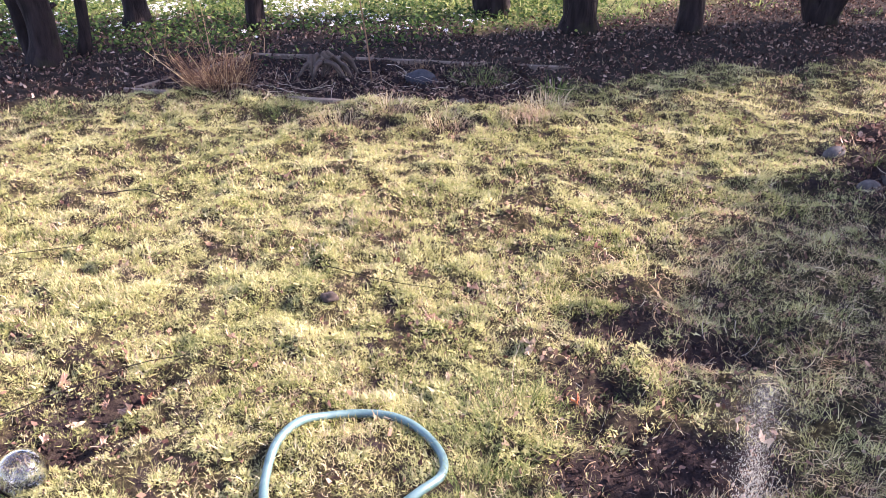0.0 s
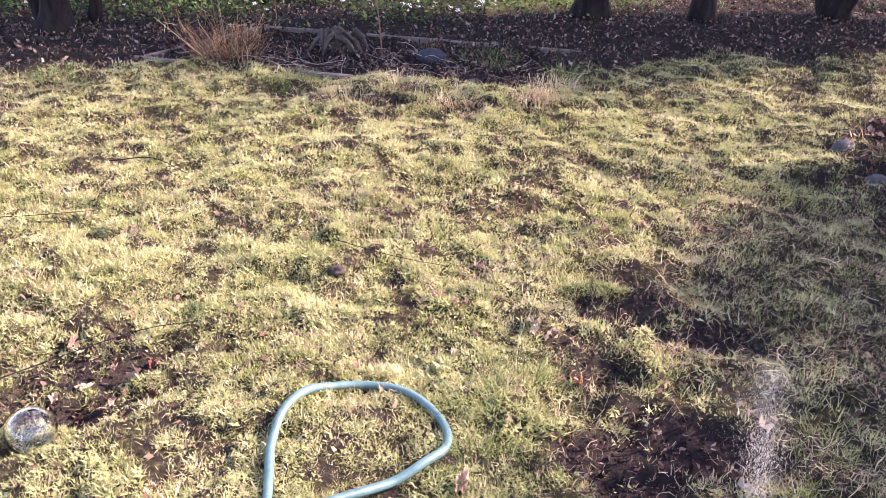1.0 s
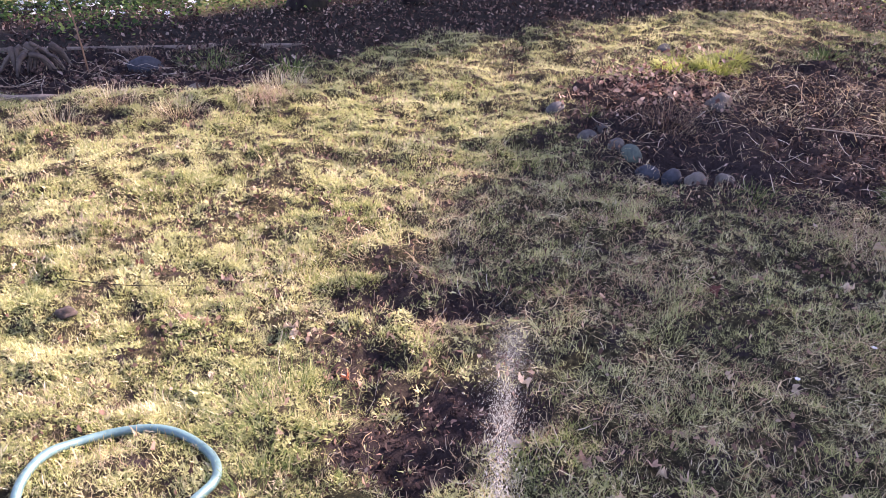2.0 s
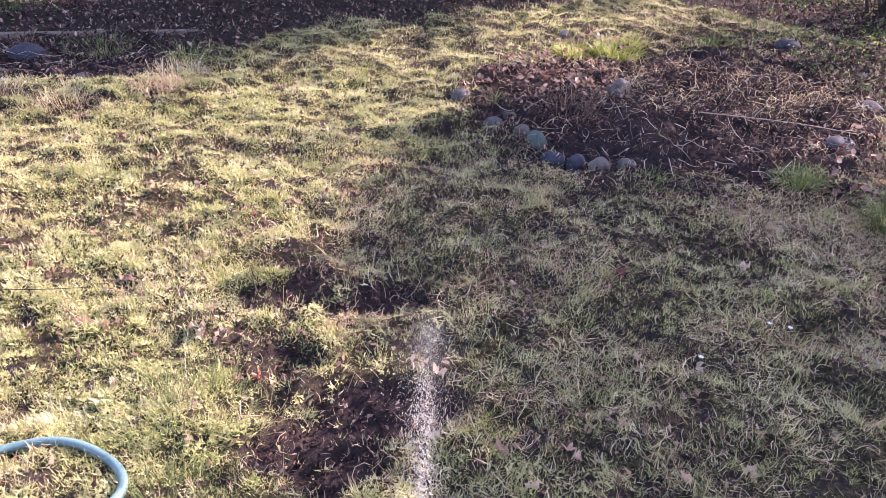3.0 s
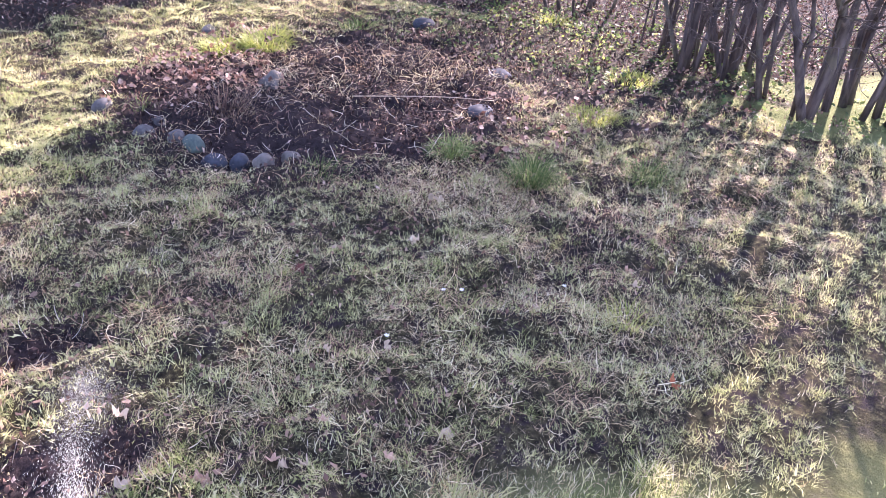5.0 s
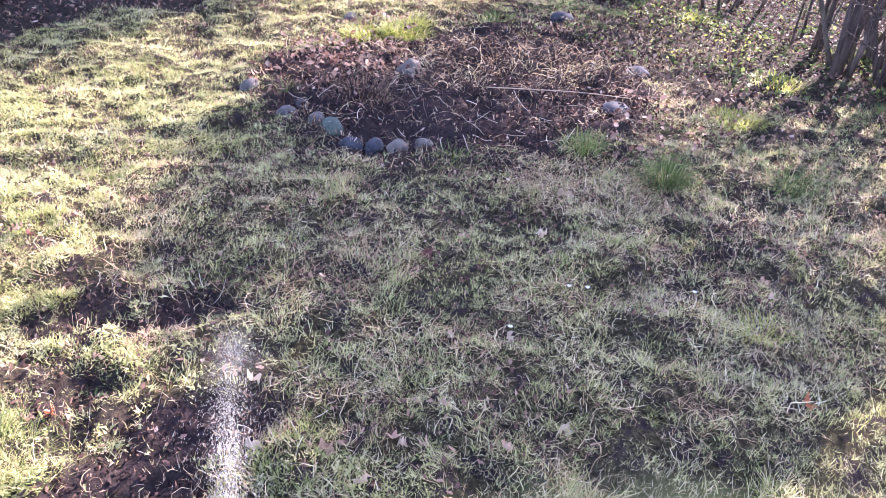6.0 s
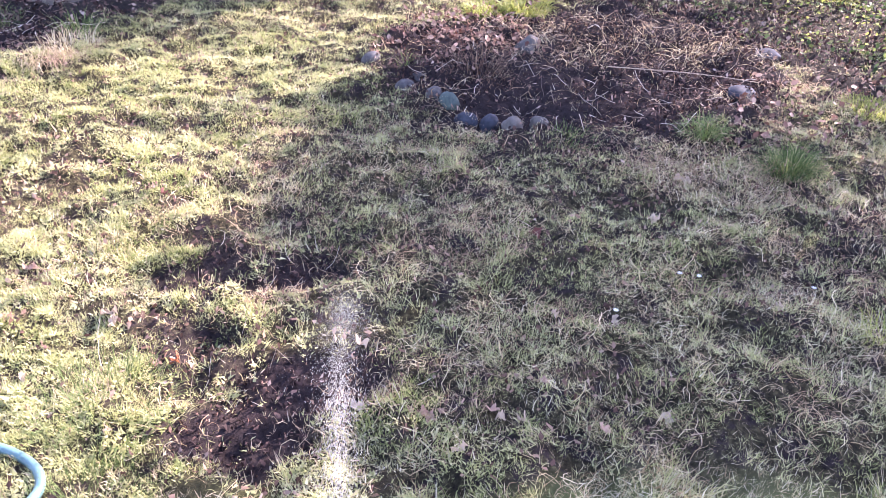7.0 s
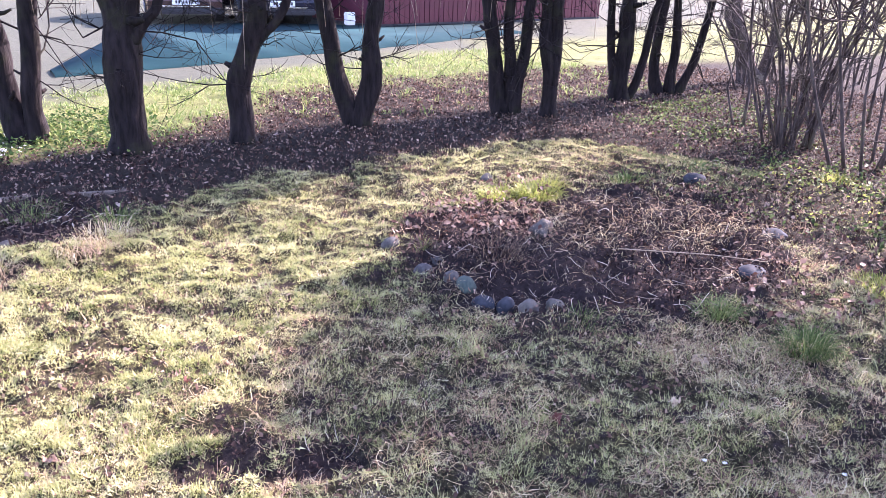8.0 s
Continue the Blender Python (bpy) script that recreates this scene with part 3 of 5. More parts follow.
SHRUBS = [(6.88, 4.80, 26, 0.24, 2.5, "tall grey many-stemmed bare shrub", 2), (7.3, 5.5, 4, 0.3, 2.2, "bare shrub with thin grey stems", 1), (8.6, 5.6, 9, 0.5, 2.4, "bare shrub thicket with grey stems", 1), (6.75, 3.85, 8, 0.35, 2.9, "tall grey many-stemmed shrub, leaves added out of view for shade", 3), (6.25, 2.75, 8, 0.4, 3.1, "tall grey many-stemmed shrub beside ivy, leaves added out of view for shade", 5), (5.95, 2.05, 16, 0.42, 2.6, "brown-grey many-stemmed bare shrub", 2), (5.75, 1.30, 16, 0.45, 2.4, "bare shrub with slanting grey stems at the lawn edge", 1), (6.2, 0.5, 8, 0.4, 2.3, "bare shrub at the end of the hedge", 3)]
hedge = [shrub(*s[:6], thick=s[6], side=3 if 2.5 < s[1] < 4.9 else 2, r=0.032 if s[1] < 2.5 else 0.019) for s in SHRUBS]


def hedge_shade_leaves(base, y0, y1, n):
    """Evergreen leaves added high out of view; rounded top and end shape the shade."""
    y = rng.uniform(y0, y1, n)
    # Top and underside heights are set by where the lawn's shade begins and ends.
    top = 3.32 - 0.60 * np.clip((y - 3.5) / 1.2, 0, 1) ** 1.5 - 0.5 * smooth(2.4, 1.6, y) - 0.24 * np.exp(-((y - 3.4) / 0.26) ** 2) + 0.10 * vnoise(y, 0 * y, 4, 81)
    low = 1.95 + 0.35 * smooth(2.9, 2.0, y) + 0.25 * smooth(3.2, 3.6, y) + 0.15 * vnoise(y, 0 * y, 5, 82)
    z = low + (top - low) * rng.uniform(0, 1, n) ** 0.75
    x = 6.5 + rng.normal(0, 0.33, n)
    p = np.stack([x - base.location.x, y - base.location.y, z - base.location.z], 1)
    ob = scatter("foliage", LEAF, p, rng.uniform(0, 6.283, n), rng.normal(0, 0.8, n), rng.normal(0, 0.8, n), rng.uniform(0.05, 0.09, n), M_COVER)
    ob.parent = base
    ob["label"] = "dark green leaves added out of view to shade the lawn"


LEAF = [([(0, -0.5, 0), (-0.28, -0.15, 0.10), (0.28, -0.15, 0.06), (-0.22, 0.22, 0.12), (0.24, 0.2, 0.10), (0, 0.5, 0.05), (0, 0.0, -0.02)], [(0, 2, 6), (0, 6, 1), (1, 6, 3), (6, 2, 4), (6, 4, 5), (3, 6, 5)]),
        ([(0, -0.5, 0.05), (-0.35, -0.05, 0.22), (0.33, -0.1, 0.02), (-0.15, 0.3, 0.2), (0.25, 0.28, 0.05), (0.05, 0.5, 0.15), (0, 0.0, 0.0)], [(0, 2, 6), (0, 6, 1), (1, 6, 3), (6, 2, 4), (6, 4, 5), (3, 6, 5)])]
SCRAP = [([(-0.16, -0.5, 0), (0.20, -0.33, 0.10), (0.10, 0.5, 0.0), (-0.24, 0.22, 0.14)], [(0, 1, 3), (1, 2, 3)]),
         ([(-0.05, -0.5, 0.08), (0.26, -0.05, 0.0), (0.05, 0.42, 0.18), (-0.28, 0.05, 0.05)], [(0, 1, 2), (0, 2, 3)]),
         ([(-0.10, -0.45, 0), (0.13, -0.40, 0.05), (0.22, 0.5, 0.16), (-0.12, 0.35, 0.02)], [(0, 1, 2), (0, 2, 3)]),
         ([(-0.22, -0.3, 0.02), (0.05, -0.5, 0.12), (0.28, 0.15, 0.0), (0.0, 0.5, 0.08), (-0.3, 0.2, 0.18)], [(0, 1, 2), (0, 2, 4), (2, 3, 4)])]
hedge_shade_leaves(hedge[3], 3.3, 4.75, 5400)
hedge_shade_leaves(hedge[4], 1.7, 3.3, 5800)


def crown_shade_leaves(base, n, low, top, rx, ry):
    """Leaves added unseen in a tree's upper crown to cast shade, ragged outside."""
    a, q, u = rng.uniform(0, 6.283, n), np.sqrt(rng.uniform(0, 1, n)), rng.uniform(0, 1, n)
    k = np.sqrt(np.clip(1 - (2 * u - 1) ** 2, 0.05, 1)) * (0.8 + 0.3 * np.sin(7 * a + 9 * u))
    p = np.stack([rx * q * k * np.cos(a), ry * q * k * np.sin(a), low + (top - low) * u], 1)
    ob = scatter("foliage", LEAF, p, rng.uniform(0, 6.283, n), rng.normal(0, 0.8, n), rng.normal(0, 0.8, n), rng.uniform(0.06, 0.11, n), M_COVER)
    ob.parent = base
    ob["label"] = "dark green leaves added in the unseen crown to cast shade"


# Heights and counts are chosen for the shade thrown on the strip below.
crown_shade_leaves(far_tree, 3000, 4.5, 7.0, 1.2, 0.85)
crown_shade_leaves(side_tree, 2600, 2.9, 4.8, 1.0, 0.75)
crown_shade_leaves(triple_tree, 2600, 2.0, 4.4, 0.9, 0.65)
crown_shade_leaves(forked_tree, 2000, 1.9, 3.6, 0.8, 0.6)
shrub(9.6, 7.0, 9, 0.6, 2.8, "thicket of thin grey stems behind the ivy", thick=1, side=2, r=0.016)
shrub(11.4, 7.2, 10, 0.7, 3.4, "far thicket of thin bare stems", thick=1, side=2, r=0.018)


# ---- grass and litter ----
def lawn_share(x, y):
    """Where lawn grows: 1 on turf, less on soil and litter."""
    s = (y > 1.03 - 0.62 * np.maximum(x - 0.5, 0)) * (1 - bare_soil(x, y)) * (1 - flower_bed(x, y)) * (1 - litter(x, y)) * (1 - timber_bed(x, y))
    return s


def keep(x, y, share):
    k = rng.uniform(0, 1, len(x)) < share
    return x[k], y[k]


UP = [blade(a, b) for a, b in ((0.2, 0.5), (0.5, 0.8), (0.8, 0.9), (0.35, 1.3), (1.0, 0.5))]
FINE = [spike(a, w) for a, w in ((0.15, 0.035), (0.5, 0.04), (0.8, 0.05), (1.05, 0.04), (1.25, 0.05))] + [blade(a, b, 0.03) for a, b in ((0.4, 0.9), (0.8, 0.8))]
MOSSY = [spike(a, w) for a, w in ((0.4, 0.12), (0.8, 0.16), (1.1, 0.2), (1.3, 0.16), (1.5, 0.2), (1.0, 0.1))]
FLAT = [blade(a, b, 0.013) for a, b in ((1.25, 0.35), (1.4, 0.2), (1.1, 0.6), (1.35, -0.5), (1.45, 0.3))]
LOOSE = [strand(a, b, c) for a, b, c in ((1.2, 0.2, 0.12), (-1.6, 0.3, 0.2), (2.4, -0.3, 0.08), (-0.7, 0.5, 0.25), (1.8, 0.6, 0.15), (-2.6, 0.2, 0.1), (0.5, -0.7, 0.3), (3.2, 0.0, 0.18))]


def grass(name, clumps, each, area, share, size, shapes, mat, label, width=(0.8, 1.4), lift=0.0, radius=0.011, bulge=0.012, flow=0.0):
    """Blades that fan out of many small clumps."""
    x, y = spot(clumps, *area)
    x, y = keep(x, y, share(x, y))
    m = rng.uniform(0.45, 1.3, len(x)) * (1 + 0.25 * vnoise(x, y, 8, 58) + 0.35 * vnoise(x, y, 14, 50))
    cx, cy, m = np.repeat(x, each), np.repeat(y, each), np.repeat(m, each)
    n = len(cx)
    ox, oy = rng.normal(0, radius, n) * m, rng.normal(0, radius, n) * m
    high = bulge * m * np.exp(-(ox ** 2 + oy ** 2) / (2 * radius ** 2))
    p = on_ground(cx + ox, cy + oy, -0.004 + lift)
    p[:, 2] += high
    turn = np.arctan2(-ox, oy) + rng.normal(0, 0.9, n)
    if flow:
        turn = 2.8 * vnoise(cx, cy, 1.7, 47) + 1.6 * vnoise(cx, cy, 5, 48) + rng.normal(0, flow, n)
    ob = scatter(name, shapes, p, turn, rng.normal(0, 0.25, n), rng.normal(0, 0.25, n), rng.uniform(*size, n) * m, mat, rng.uniform(*width, n))
    return tagged(ob, label, "grass", kind="stuff")


def thin(x, y):
    """Worn spots in the turf where brown scraps lie bare."""
    spots = np.maximum.reduce([blob(x, y, cx, cy, r, 0.7 * r, 0, 0.6, 98) for cx, cy, r in ((-0.79, 3.58, 0.09), (-0.05, 2.17, 0.10), (-0.17, 2.77, 0.10), (0.60, 2.82, 0.09), (0.30, 3.73, 0.12), (-1.47, 3.03, 0.16), (-0.39, 3.29, 0.10), (0.15, 2.49, 0.09), (-0.59, 4.05, 0.14))])
    return np.maximum(spots, smooth(0.45, 0.85, 0.8 * vnoise(x, y, 2.7, 54) + 0.8 * vnoise(x, y, 8, 55)))


def sunlit_lawn(x, y):
    """1 on the sunlit lawn towards the trees, 0 in the shade towards the hedge."""
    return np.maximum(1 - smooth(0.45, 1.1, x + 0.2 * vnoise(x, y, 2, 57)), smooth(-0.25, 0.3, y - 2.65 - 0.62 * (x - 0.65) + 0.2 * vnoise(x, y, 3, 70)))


NEAR, MID = (-2.2, 5.2, 0.1, 3.0), (-3.6, 6.4, 2.9, 5.9)
worn = lambda x, y: blob(x, y, 0.72, 1.85, 0.42, 0.62, 10, 0.5, 56)
# Less green inside the shade line: some of the shade is in the grass mix.
lush = lambda x, y: lawn_share(x, y) * (1 - 0.4 * worn(x, y)) * (1 - 0.62 * thin(x, y)) * (1 - 0.54 * (1 - sunlit_lawn(x, y))) * (0.02 + 0.98 * smooth(-0.1, 0.5, 0.7 + 0.3 * vnoise(x, y, 1.6, 51) + 0.4 * vnoise(x, y, 6, 52) + 0.9 * vnoise(x, y, 14, 50) + 0.6 * vnoise(x, y, 28, 42)))
dry = lambda x, y: np.clip(lawn_share(x, y) * (1 - 0.5 * thin(x, y)) + 0.12 * bare_soil(x, y) + 0.22 * litter(x, y) + 0.2 * timber_bed(x, y) + 0.16 * flower_bed(x, y), 0, 1) * np.clip(0.45 - 0.4 * vnoise(x, y, 1.6, 51) + 0.9 * vnoise(x, y, 5, 53) + 0.6 * vnoise(x, y, 12, 46), 0.03, 1)
grass("lawn_grass", 62000, 16, NEAR, lush, (0.011, 0.029), FINE, M_GREEN, "short patchy green and yellow lawn grass", (0.8, 1.4))
grass("lawn_grass", 55000, 12, MID, lush, (0.012, 0.029), FINE, M_GREEN, "short patchy lawn grass further off", (1.0, 1.7), 0.0, 0.014)
sunny = lambda x, y: dry(x, y) * (0.12 + 0.88 * sunlit_lawn(x, y))
matted = lambda x, y: dry(x, y) * (1 - 0.9 * sunlit_lawn(x, y))
SUNNY = (-2.4, 2.0, 1.0, 4.7)
grass("lawn_grass", 44000, 11, SUNNY, lambda x, y: lawn_share(x, y) * sunlit_lawn(x, y) * (1 - 0.5 * thin(x, y)) * (1 - 0.4 * worn(x, y)) * smooth(0.0, 0.65, 0.6 + 0.35 * vnoise(x, y, 4, 59) + 0.8 * vnoise(x, y, 14, 50) + 0.6 * vnoise(x, y, 25, 43)), (0.009, 0.019), MOSSY, M_GREEN, "low mossy yellow-green turf in the sun", (0.9, 1.6))
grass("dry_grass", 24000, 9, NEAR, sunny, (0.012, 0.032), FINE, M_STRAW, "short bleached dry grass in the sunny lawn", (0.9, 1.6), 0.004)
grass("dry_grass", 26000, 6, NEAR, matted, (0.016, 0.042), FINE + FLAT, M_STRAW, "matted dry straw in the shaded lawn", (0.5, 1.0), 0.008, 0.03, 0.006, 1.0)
tangle = lambda x, y: (1 - 0.9 * sunlit_lawn(x, y)) * np.clip(lawn_share(x, y) + 0.40 * bare_soil(x, y), 0, 1) * smooth(-0.25, 0.5, 0.25 + 0.7 * vnoise(x, y, 3.2, 91) + 0.6 * vnoise(x, y, 8, 92))
grass("dry_grass", 15000, 4, (0.2, 4.6, 0.5, 3.4), tangle, (0.03, 0.085), LOOSE, M_PALESTRAW, "loose curling dry stalks tangled over the shaded lawn", (0.6, 1.2), 0.008, 0.03, 0.012, 1.6)
sparse = lambda x, y: lawn_share(x, y) * 0.5 * smooth(0.0, 0.7, 0.7 * vnoise(x, y, 3.0, 93) + 0.6 * vnoise(x, y, 9, 94))
grass("dry_grass", 5000, 3, (-2.4, 1.0, 1.0, 4.8), sparse, (0.025, 0.07), LOOSE, M_PALESTRAW, "few loose dry stalks in the sunny lawn", (0.6, 1.1), 0.010, 0.025, 0.012, 1.2)
longer = lambda x, y: lawn_share(x, y) * (1 - 0.9 * sunlit_lawn(x, y)) * 0.7 * smooth(0.2, 0.6, vnoise(x, y, 4.5, 44) + 0.5 * vnoise(x, y, 13, 45))
grass("lawn_grass", 11000, 11, (0.4, 5.2, 0.4, 4.0), longer, (0.028, 0.06), UP, M_GREEN, "longer green grass clumps in the shaded lawn", (0.4, 0.75), 0.0, 0.016, 0.012)
grass("dry_grass", 32000, 5, MID, dry, (0.014, 0.042), FINE + FLAT, M_STRAW, "matted dry straw on the far lawn", (0.8, 1.5), 0.010, 0.04, 0.006)
verge = lambda x, y: smooth(7.2, 7.9, y) * (1 - smooth(-1.8, -1.0, y - road_side(x))) * (1 - 0.8 * litter(x, y))
grass("verge_grass", 7000, 8, (-7, 9, 7.0, 13), verge, (0.04, 0.10), UP, M_VERGE, "fresh green grass beyond the trees", (1.5, 2.5), 0.0, 0.04, 0.02)

around = lambda x, y: np.clip(1 - lawn_share(x, y) * (x > -2.2) - litter(x, y), 0, 1) * (1 - flower_bed(x, y)) * (1 - bare_soil(x, y)) * (1 - timber_bed(x, y))
grass("outer_grass", 3500, 7, (-5, 7, -3, 4.4), around, (0.02, 0.05), UP, M_GREEN, "lawn grass all round the garden", (1.2, 2.0), 0.0, 0.03)


def leaves(name, n, area, share, size, mat, label, lift=0.008, tilt=0.4, category="leaves", shapes=None):
    x, y = spot(n, *area)
    x, y = keep(x, y, share(x, y))
    n = len(x)
    ob = scatter(name, shapes or LEAF, on_ground(x, y, 0) + np.stack([np.zeros(n), np.zeros(n), rng.uniform(0.002, lift, n)], 1), rng.uniform(0, 6.283, n), rng.normal(0, tilt, n), rng.normal(0, tilt, n), rng.uniform(*size, n), mat)
    return tagged(ob, label, category, kind="stuff")


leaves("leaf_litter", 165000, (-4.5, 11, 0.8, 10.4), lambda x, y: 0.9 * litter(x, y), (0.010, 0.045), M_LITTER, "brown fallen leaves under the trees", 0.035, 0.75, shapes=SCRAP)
leaves("leaf_litter", 46000, (1.6, 5.4, 1.6, 5.2), lambda x, y: flower_bed(x, y) * np.clip(0.55 + 0.7 * vnoise(x, y, 3, 69), 0.1, 1), (0.008, 0.034), M_DARKLEAF, "dark dead leaves on the flower bed", 0.035, 0.8, shapes=SCRAP)
leaves("leaf_litter", 5200, (-2.6, 1.2, 4.3, 6.0), lambda x, y: timber_bed(x, y), (0.012, 0.045), M_DARKLEAF, "brown leaves in the timber-edged bed", 0.02, 0.7, shapes=SCRAP)
leaves("soil_clods", 34000, (-1.5, 3.5, 1.0, 2.6), lambda x, y: bare_soil(x, y), (0.006, 0.026), M_DARKLEAF, "crumbs of dark earth and leaf scraps", 0.012, 0.9, "earth", SCRAP)
cover = lambda x, y: 0.75 * smooth(5.7, 6.6, y - 0.9 * smooth(-0.6, 0.4, x)) * (1 - smooth(8.4, 9.0, y)) * (1 - smooth(0.9, 1.9, x)) * np.clip(0.6 + vnoise(x, y, 1.3, 61), 0, 1)
leaves("ground_cover", 40000, (-6, 2, 5.5, 9), cover, (0.02, 0.05), M_COVER, "low green leaves carpeting the tree foot", 0.09, 0.5, "ground cover")
ivy = lambda x, y: 0.8 * np.clip(blob(x, y, 7.6, 6.2, 1.8, 1.0, 20, 0.4, 62) + 0.5 * blob(x, y, 5.6, 2.0, 0.7, 1.0, 0, 0.5, 63) + 0.5 * blob(x, y, 5.5, 3.5, 1.0, 1.3, 0, 0.5, 64) + 0.5 * blob(x, y, 7.4, 3.2, 1.6, 2.4, 0, 0.4, 66), 0, 1) * np.clip(0.6 + 0.8 * vnoise(x, y, 2.4, 67) + 0.5 * vnoise(x, y, 7, 68), 0.05, 1)
leaves("ivy", 46000, (4.4, 10, 0.6, 7.5), ivy, (0.016, 0.045), M_IVY, "green ivy below the shrubs", 0.05, 0.5, "ivy")
leaves("leaf_scraps", 60000, (-3.4, 5.6, 0.9, 5.6), lambda x, y: lawn_share(x, y) * (0.18 + 0.5 * thin(x, y) + 0.3 * worn(x, y) + 0.18 * (1 - sunlit_lawn(x, y))), (0.010, 0.032), M_SCRAP, "brown leaf scraps in worn spots and in the shaded lawn", 0.018, 0.85, shapes=SCRAP)
leaves("russet_leaves", 1300, (3.0, 4.5, 1.6, 3.2), lambda x, y: 0.8 * blob(x, y, 3.75, 2.25, 0.55, 0.34, 10, 0.6, 71), (0.015, 0.05), M_RUST, "russet fallen leaves on the bed edge", 0.05, 0.6)
leaves("russet_leaves", 4200, (2.0, 4.2, 3.4, 5.2), lambda x, y: blob(x, y, 2.95, 4.15, 0.75, 0.42, 35, 0.4, 72), (0.015, 0.05), M_RUST, "russet fallen leaves on the sunny side of the bed", 0.05, 0.6)
leaves("young_leaves", 2200, (4.2, 6.6, 1.0, 4.6), lambda x, y: np.clip(0.2 + vnoise(x, y, 2.2, 73), 0, 1) * blob(x, y, 5.4, 2.7, 0.95, 1.35, 0, 0.5, 74), (0.012, 0.032), M_LIME, "yellow-green young leaves below the shrubs", 0.10, 0.6)


# ---- stones ----
def stone_mesh(seed, sx, sy, sz, rough=0.12):
    bm = bmesh.new()
    bmesh.ops.create_icosphere(bm, subdivisions=3, radius=1.0)
    for v in bm.verts:
        n = noise.noise(v.co * 1.1 + Vector((seed * 3.7, seed, 0))) * rough * 1.6 + noise.noise(v.co * 3.2 + Vector((0, seed * 2.1, 5))) * rough * 0.5
        v.co = Vector((v.co.x * sx, v.co.y * sy, v.co.z * sz)) * (1 + n)
    return bm


def stone(x, y, sx, sy, sz, turn, mat, label, group="stones edging the flower bed", seed=1, sink=0.62, rough=0.12):
    sx, sy, sz = 0.8 * sx, 0.8 * sy, 0.8 * sz
    ob = part("stone", stone_mesh(seed, sx, sy, sz, rough), mat, None, "", True)
    ob.location = (x, y, float(height(x, y)) + sz * (1 - sink) - 0.02)
    ob.rotation_euler = (rng.normal(0, 0.1), rng.normal(0, 0.1), radians(turn))
    return tagged(ob, label, "stone", group)


EDGE = [(2.22, 3.57, 0.075, 0.055, 0.055, 30), (2.07, 3.44, 0.07, 0.06, 0.06, 10), (2.10, 3.19, 0.075, 0.055, 0.055, 60), (2.11, 3.06, 0.068, 0.062, 0.065, 100), (2.13, 2.92, 0.085, 0.055, 0.06, 150), (2.22, 2.85, 0.066, 0.06, 0.065, 20), (2.27, 2.73, 0.078, 0.062, 0.066, 60), (2.40, 2.69, 0.06, 0.052, 0.065, 120)]
EDGE_LABELS = ["small grey cobble edging the bed", "pale grey rounded cobble", "flat grey cobble in the edging", "greenish grey rounded cobble", "dark blue-grey long cobble", "dark grey round cobble", "lichen-spotted greenish cobble in grass", "small pale cobble in grass"]
for k, (x, y, sx, sy, sz, turn) in enumerate(EDGE):
    stone(x, y, sx, sy, sz, turn, M_DARKSTONE if k in (4, 5) else (M_MOSSSTONE if k == 3 else (M_PALESTONE if k > 5 else M_STONE)), EDGE_LABELS[k], seed=k + 1, sink=0.5)
stone(2.08, 3.86, 0.08, 0.06, 0.05, 20, M_STONE, "pale brown flat stone at the bed corner", seed=12, sink=0.8)
stone(3.10, 3.74, 0.10, 0.075, 0.085, 20, M_PALESTONE, "pale angular boulder standing in the bed", "stones in the flower bed", 13, 0.55, 0.3)
stone(4.37, 2.98, 0.13, 0.09, 0.07, -20, M_DARKSTONE, "grey rounded stone with a sunlit top", "stones in the flower bed", 14)
stone(3.70, 2.58, 0.12, 0.09, 0.05, 10, M_DARKSTONE, "dark flat stone half buried in soil", "stones in the flower bed", 15, 0.9)
stone(4.74, 3.36, 0.08, 0.06, 0.05, 40, M_STONE, "small pale stone among leaves", "stones in the flower bed", 16)
stone(4.90, 4.14, 0.13, 0.09, 0.065, 0, M_DARKSTONE, "dark blue-grey stone at the back of the bed", "stones in the flower bed", 17)
stone(3.50, 4.98, 0.10, 0.07, 0.04, 30, M_STONE, "grey flat stone at the sunny bed edge", "stones in the flower bed", 18, 0.85)
stone(-0.18, 5.40, 0.15, 0.10, 0.09, -8, M_DARKSTONE, "dark blue-grey boulder in the timber-edged bed", "stones in the timber bed", 19, 0.25)
stone(0.10, 4.76, 0.06, 0.045, 0.035, 15, M_PALESTONE, "small pale stone behind the timber edge", "stones in the timber bed", 20)


# ---- timber-edged bed ----
def timber(p0, p1, wide, tall, z, label, seed):
    """A weathered plank on edge, split into slightly bent lengths."""
    a, b = Vector((*p0, 0)), Vector((*p1, 0))
    d = (b - a).normalized()
    s = Vector((-d.y, d.x, 0))
    bm = bmesh.new()
    rows = []
    n = 14
    for k in range(n + 1):
        q = a.lerp(b, k / n) + s * 0.006 * noise.noise(Vector((k * 0.45, seed, 0)))
        zz = z + 0.012 + 0.005 * noise.noise(Vector((k * 0.6, 0, seed)))
        w, c = wide / 2 * (1 + 0.12 * noise.noise(Vector((k * 0.9, seed, 3)))), 0.006
        rows.append([bm.verts.new((q.x + s.x * u, q.y + s.y * u, zz + v)) for u, v in ((-w, -tall), (-w, -c), (-w + c, 0), (w - c, 0.003), (w, -c), (w, -tall))])
    for r0, r1 in zip(rows, rows[1:]):
        for i in range(6):
            bm.faces.new((r0[i], r0[(i + 1) % 6], r1[(i + 1) % 6], r1[i]))
    bm.faces.new(rows[0][::-1])
    bm.faces.new(rows[-1])
    bmesh.ops.recalc_face_normals(bm, faces=bm.faces)
    return tagged(part("timber_edging", bm, M_TIMBER), label, "edging", "timber edging of the old bed")


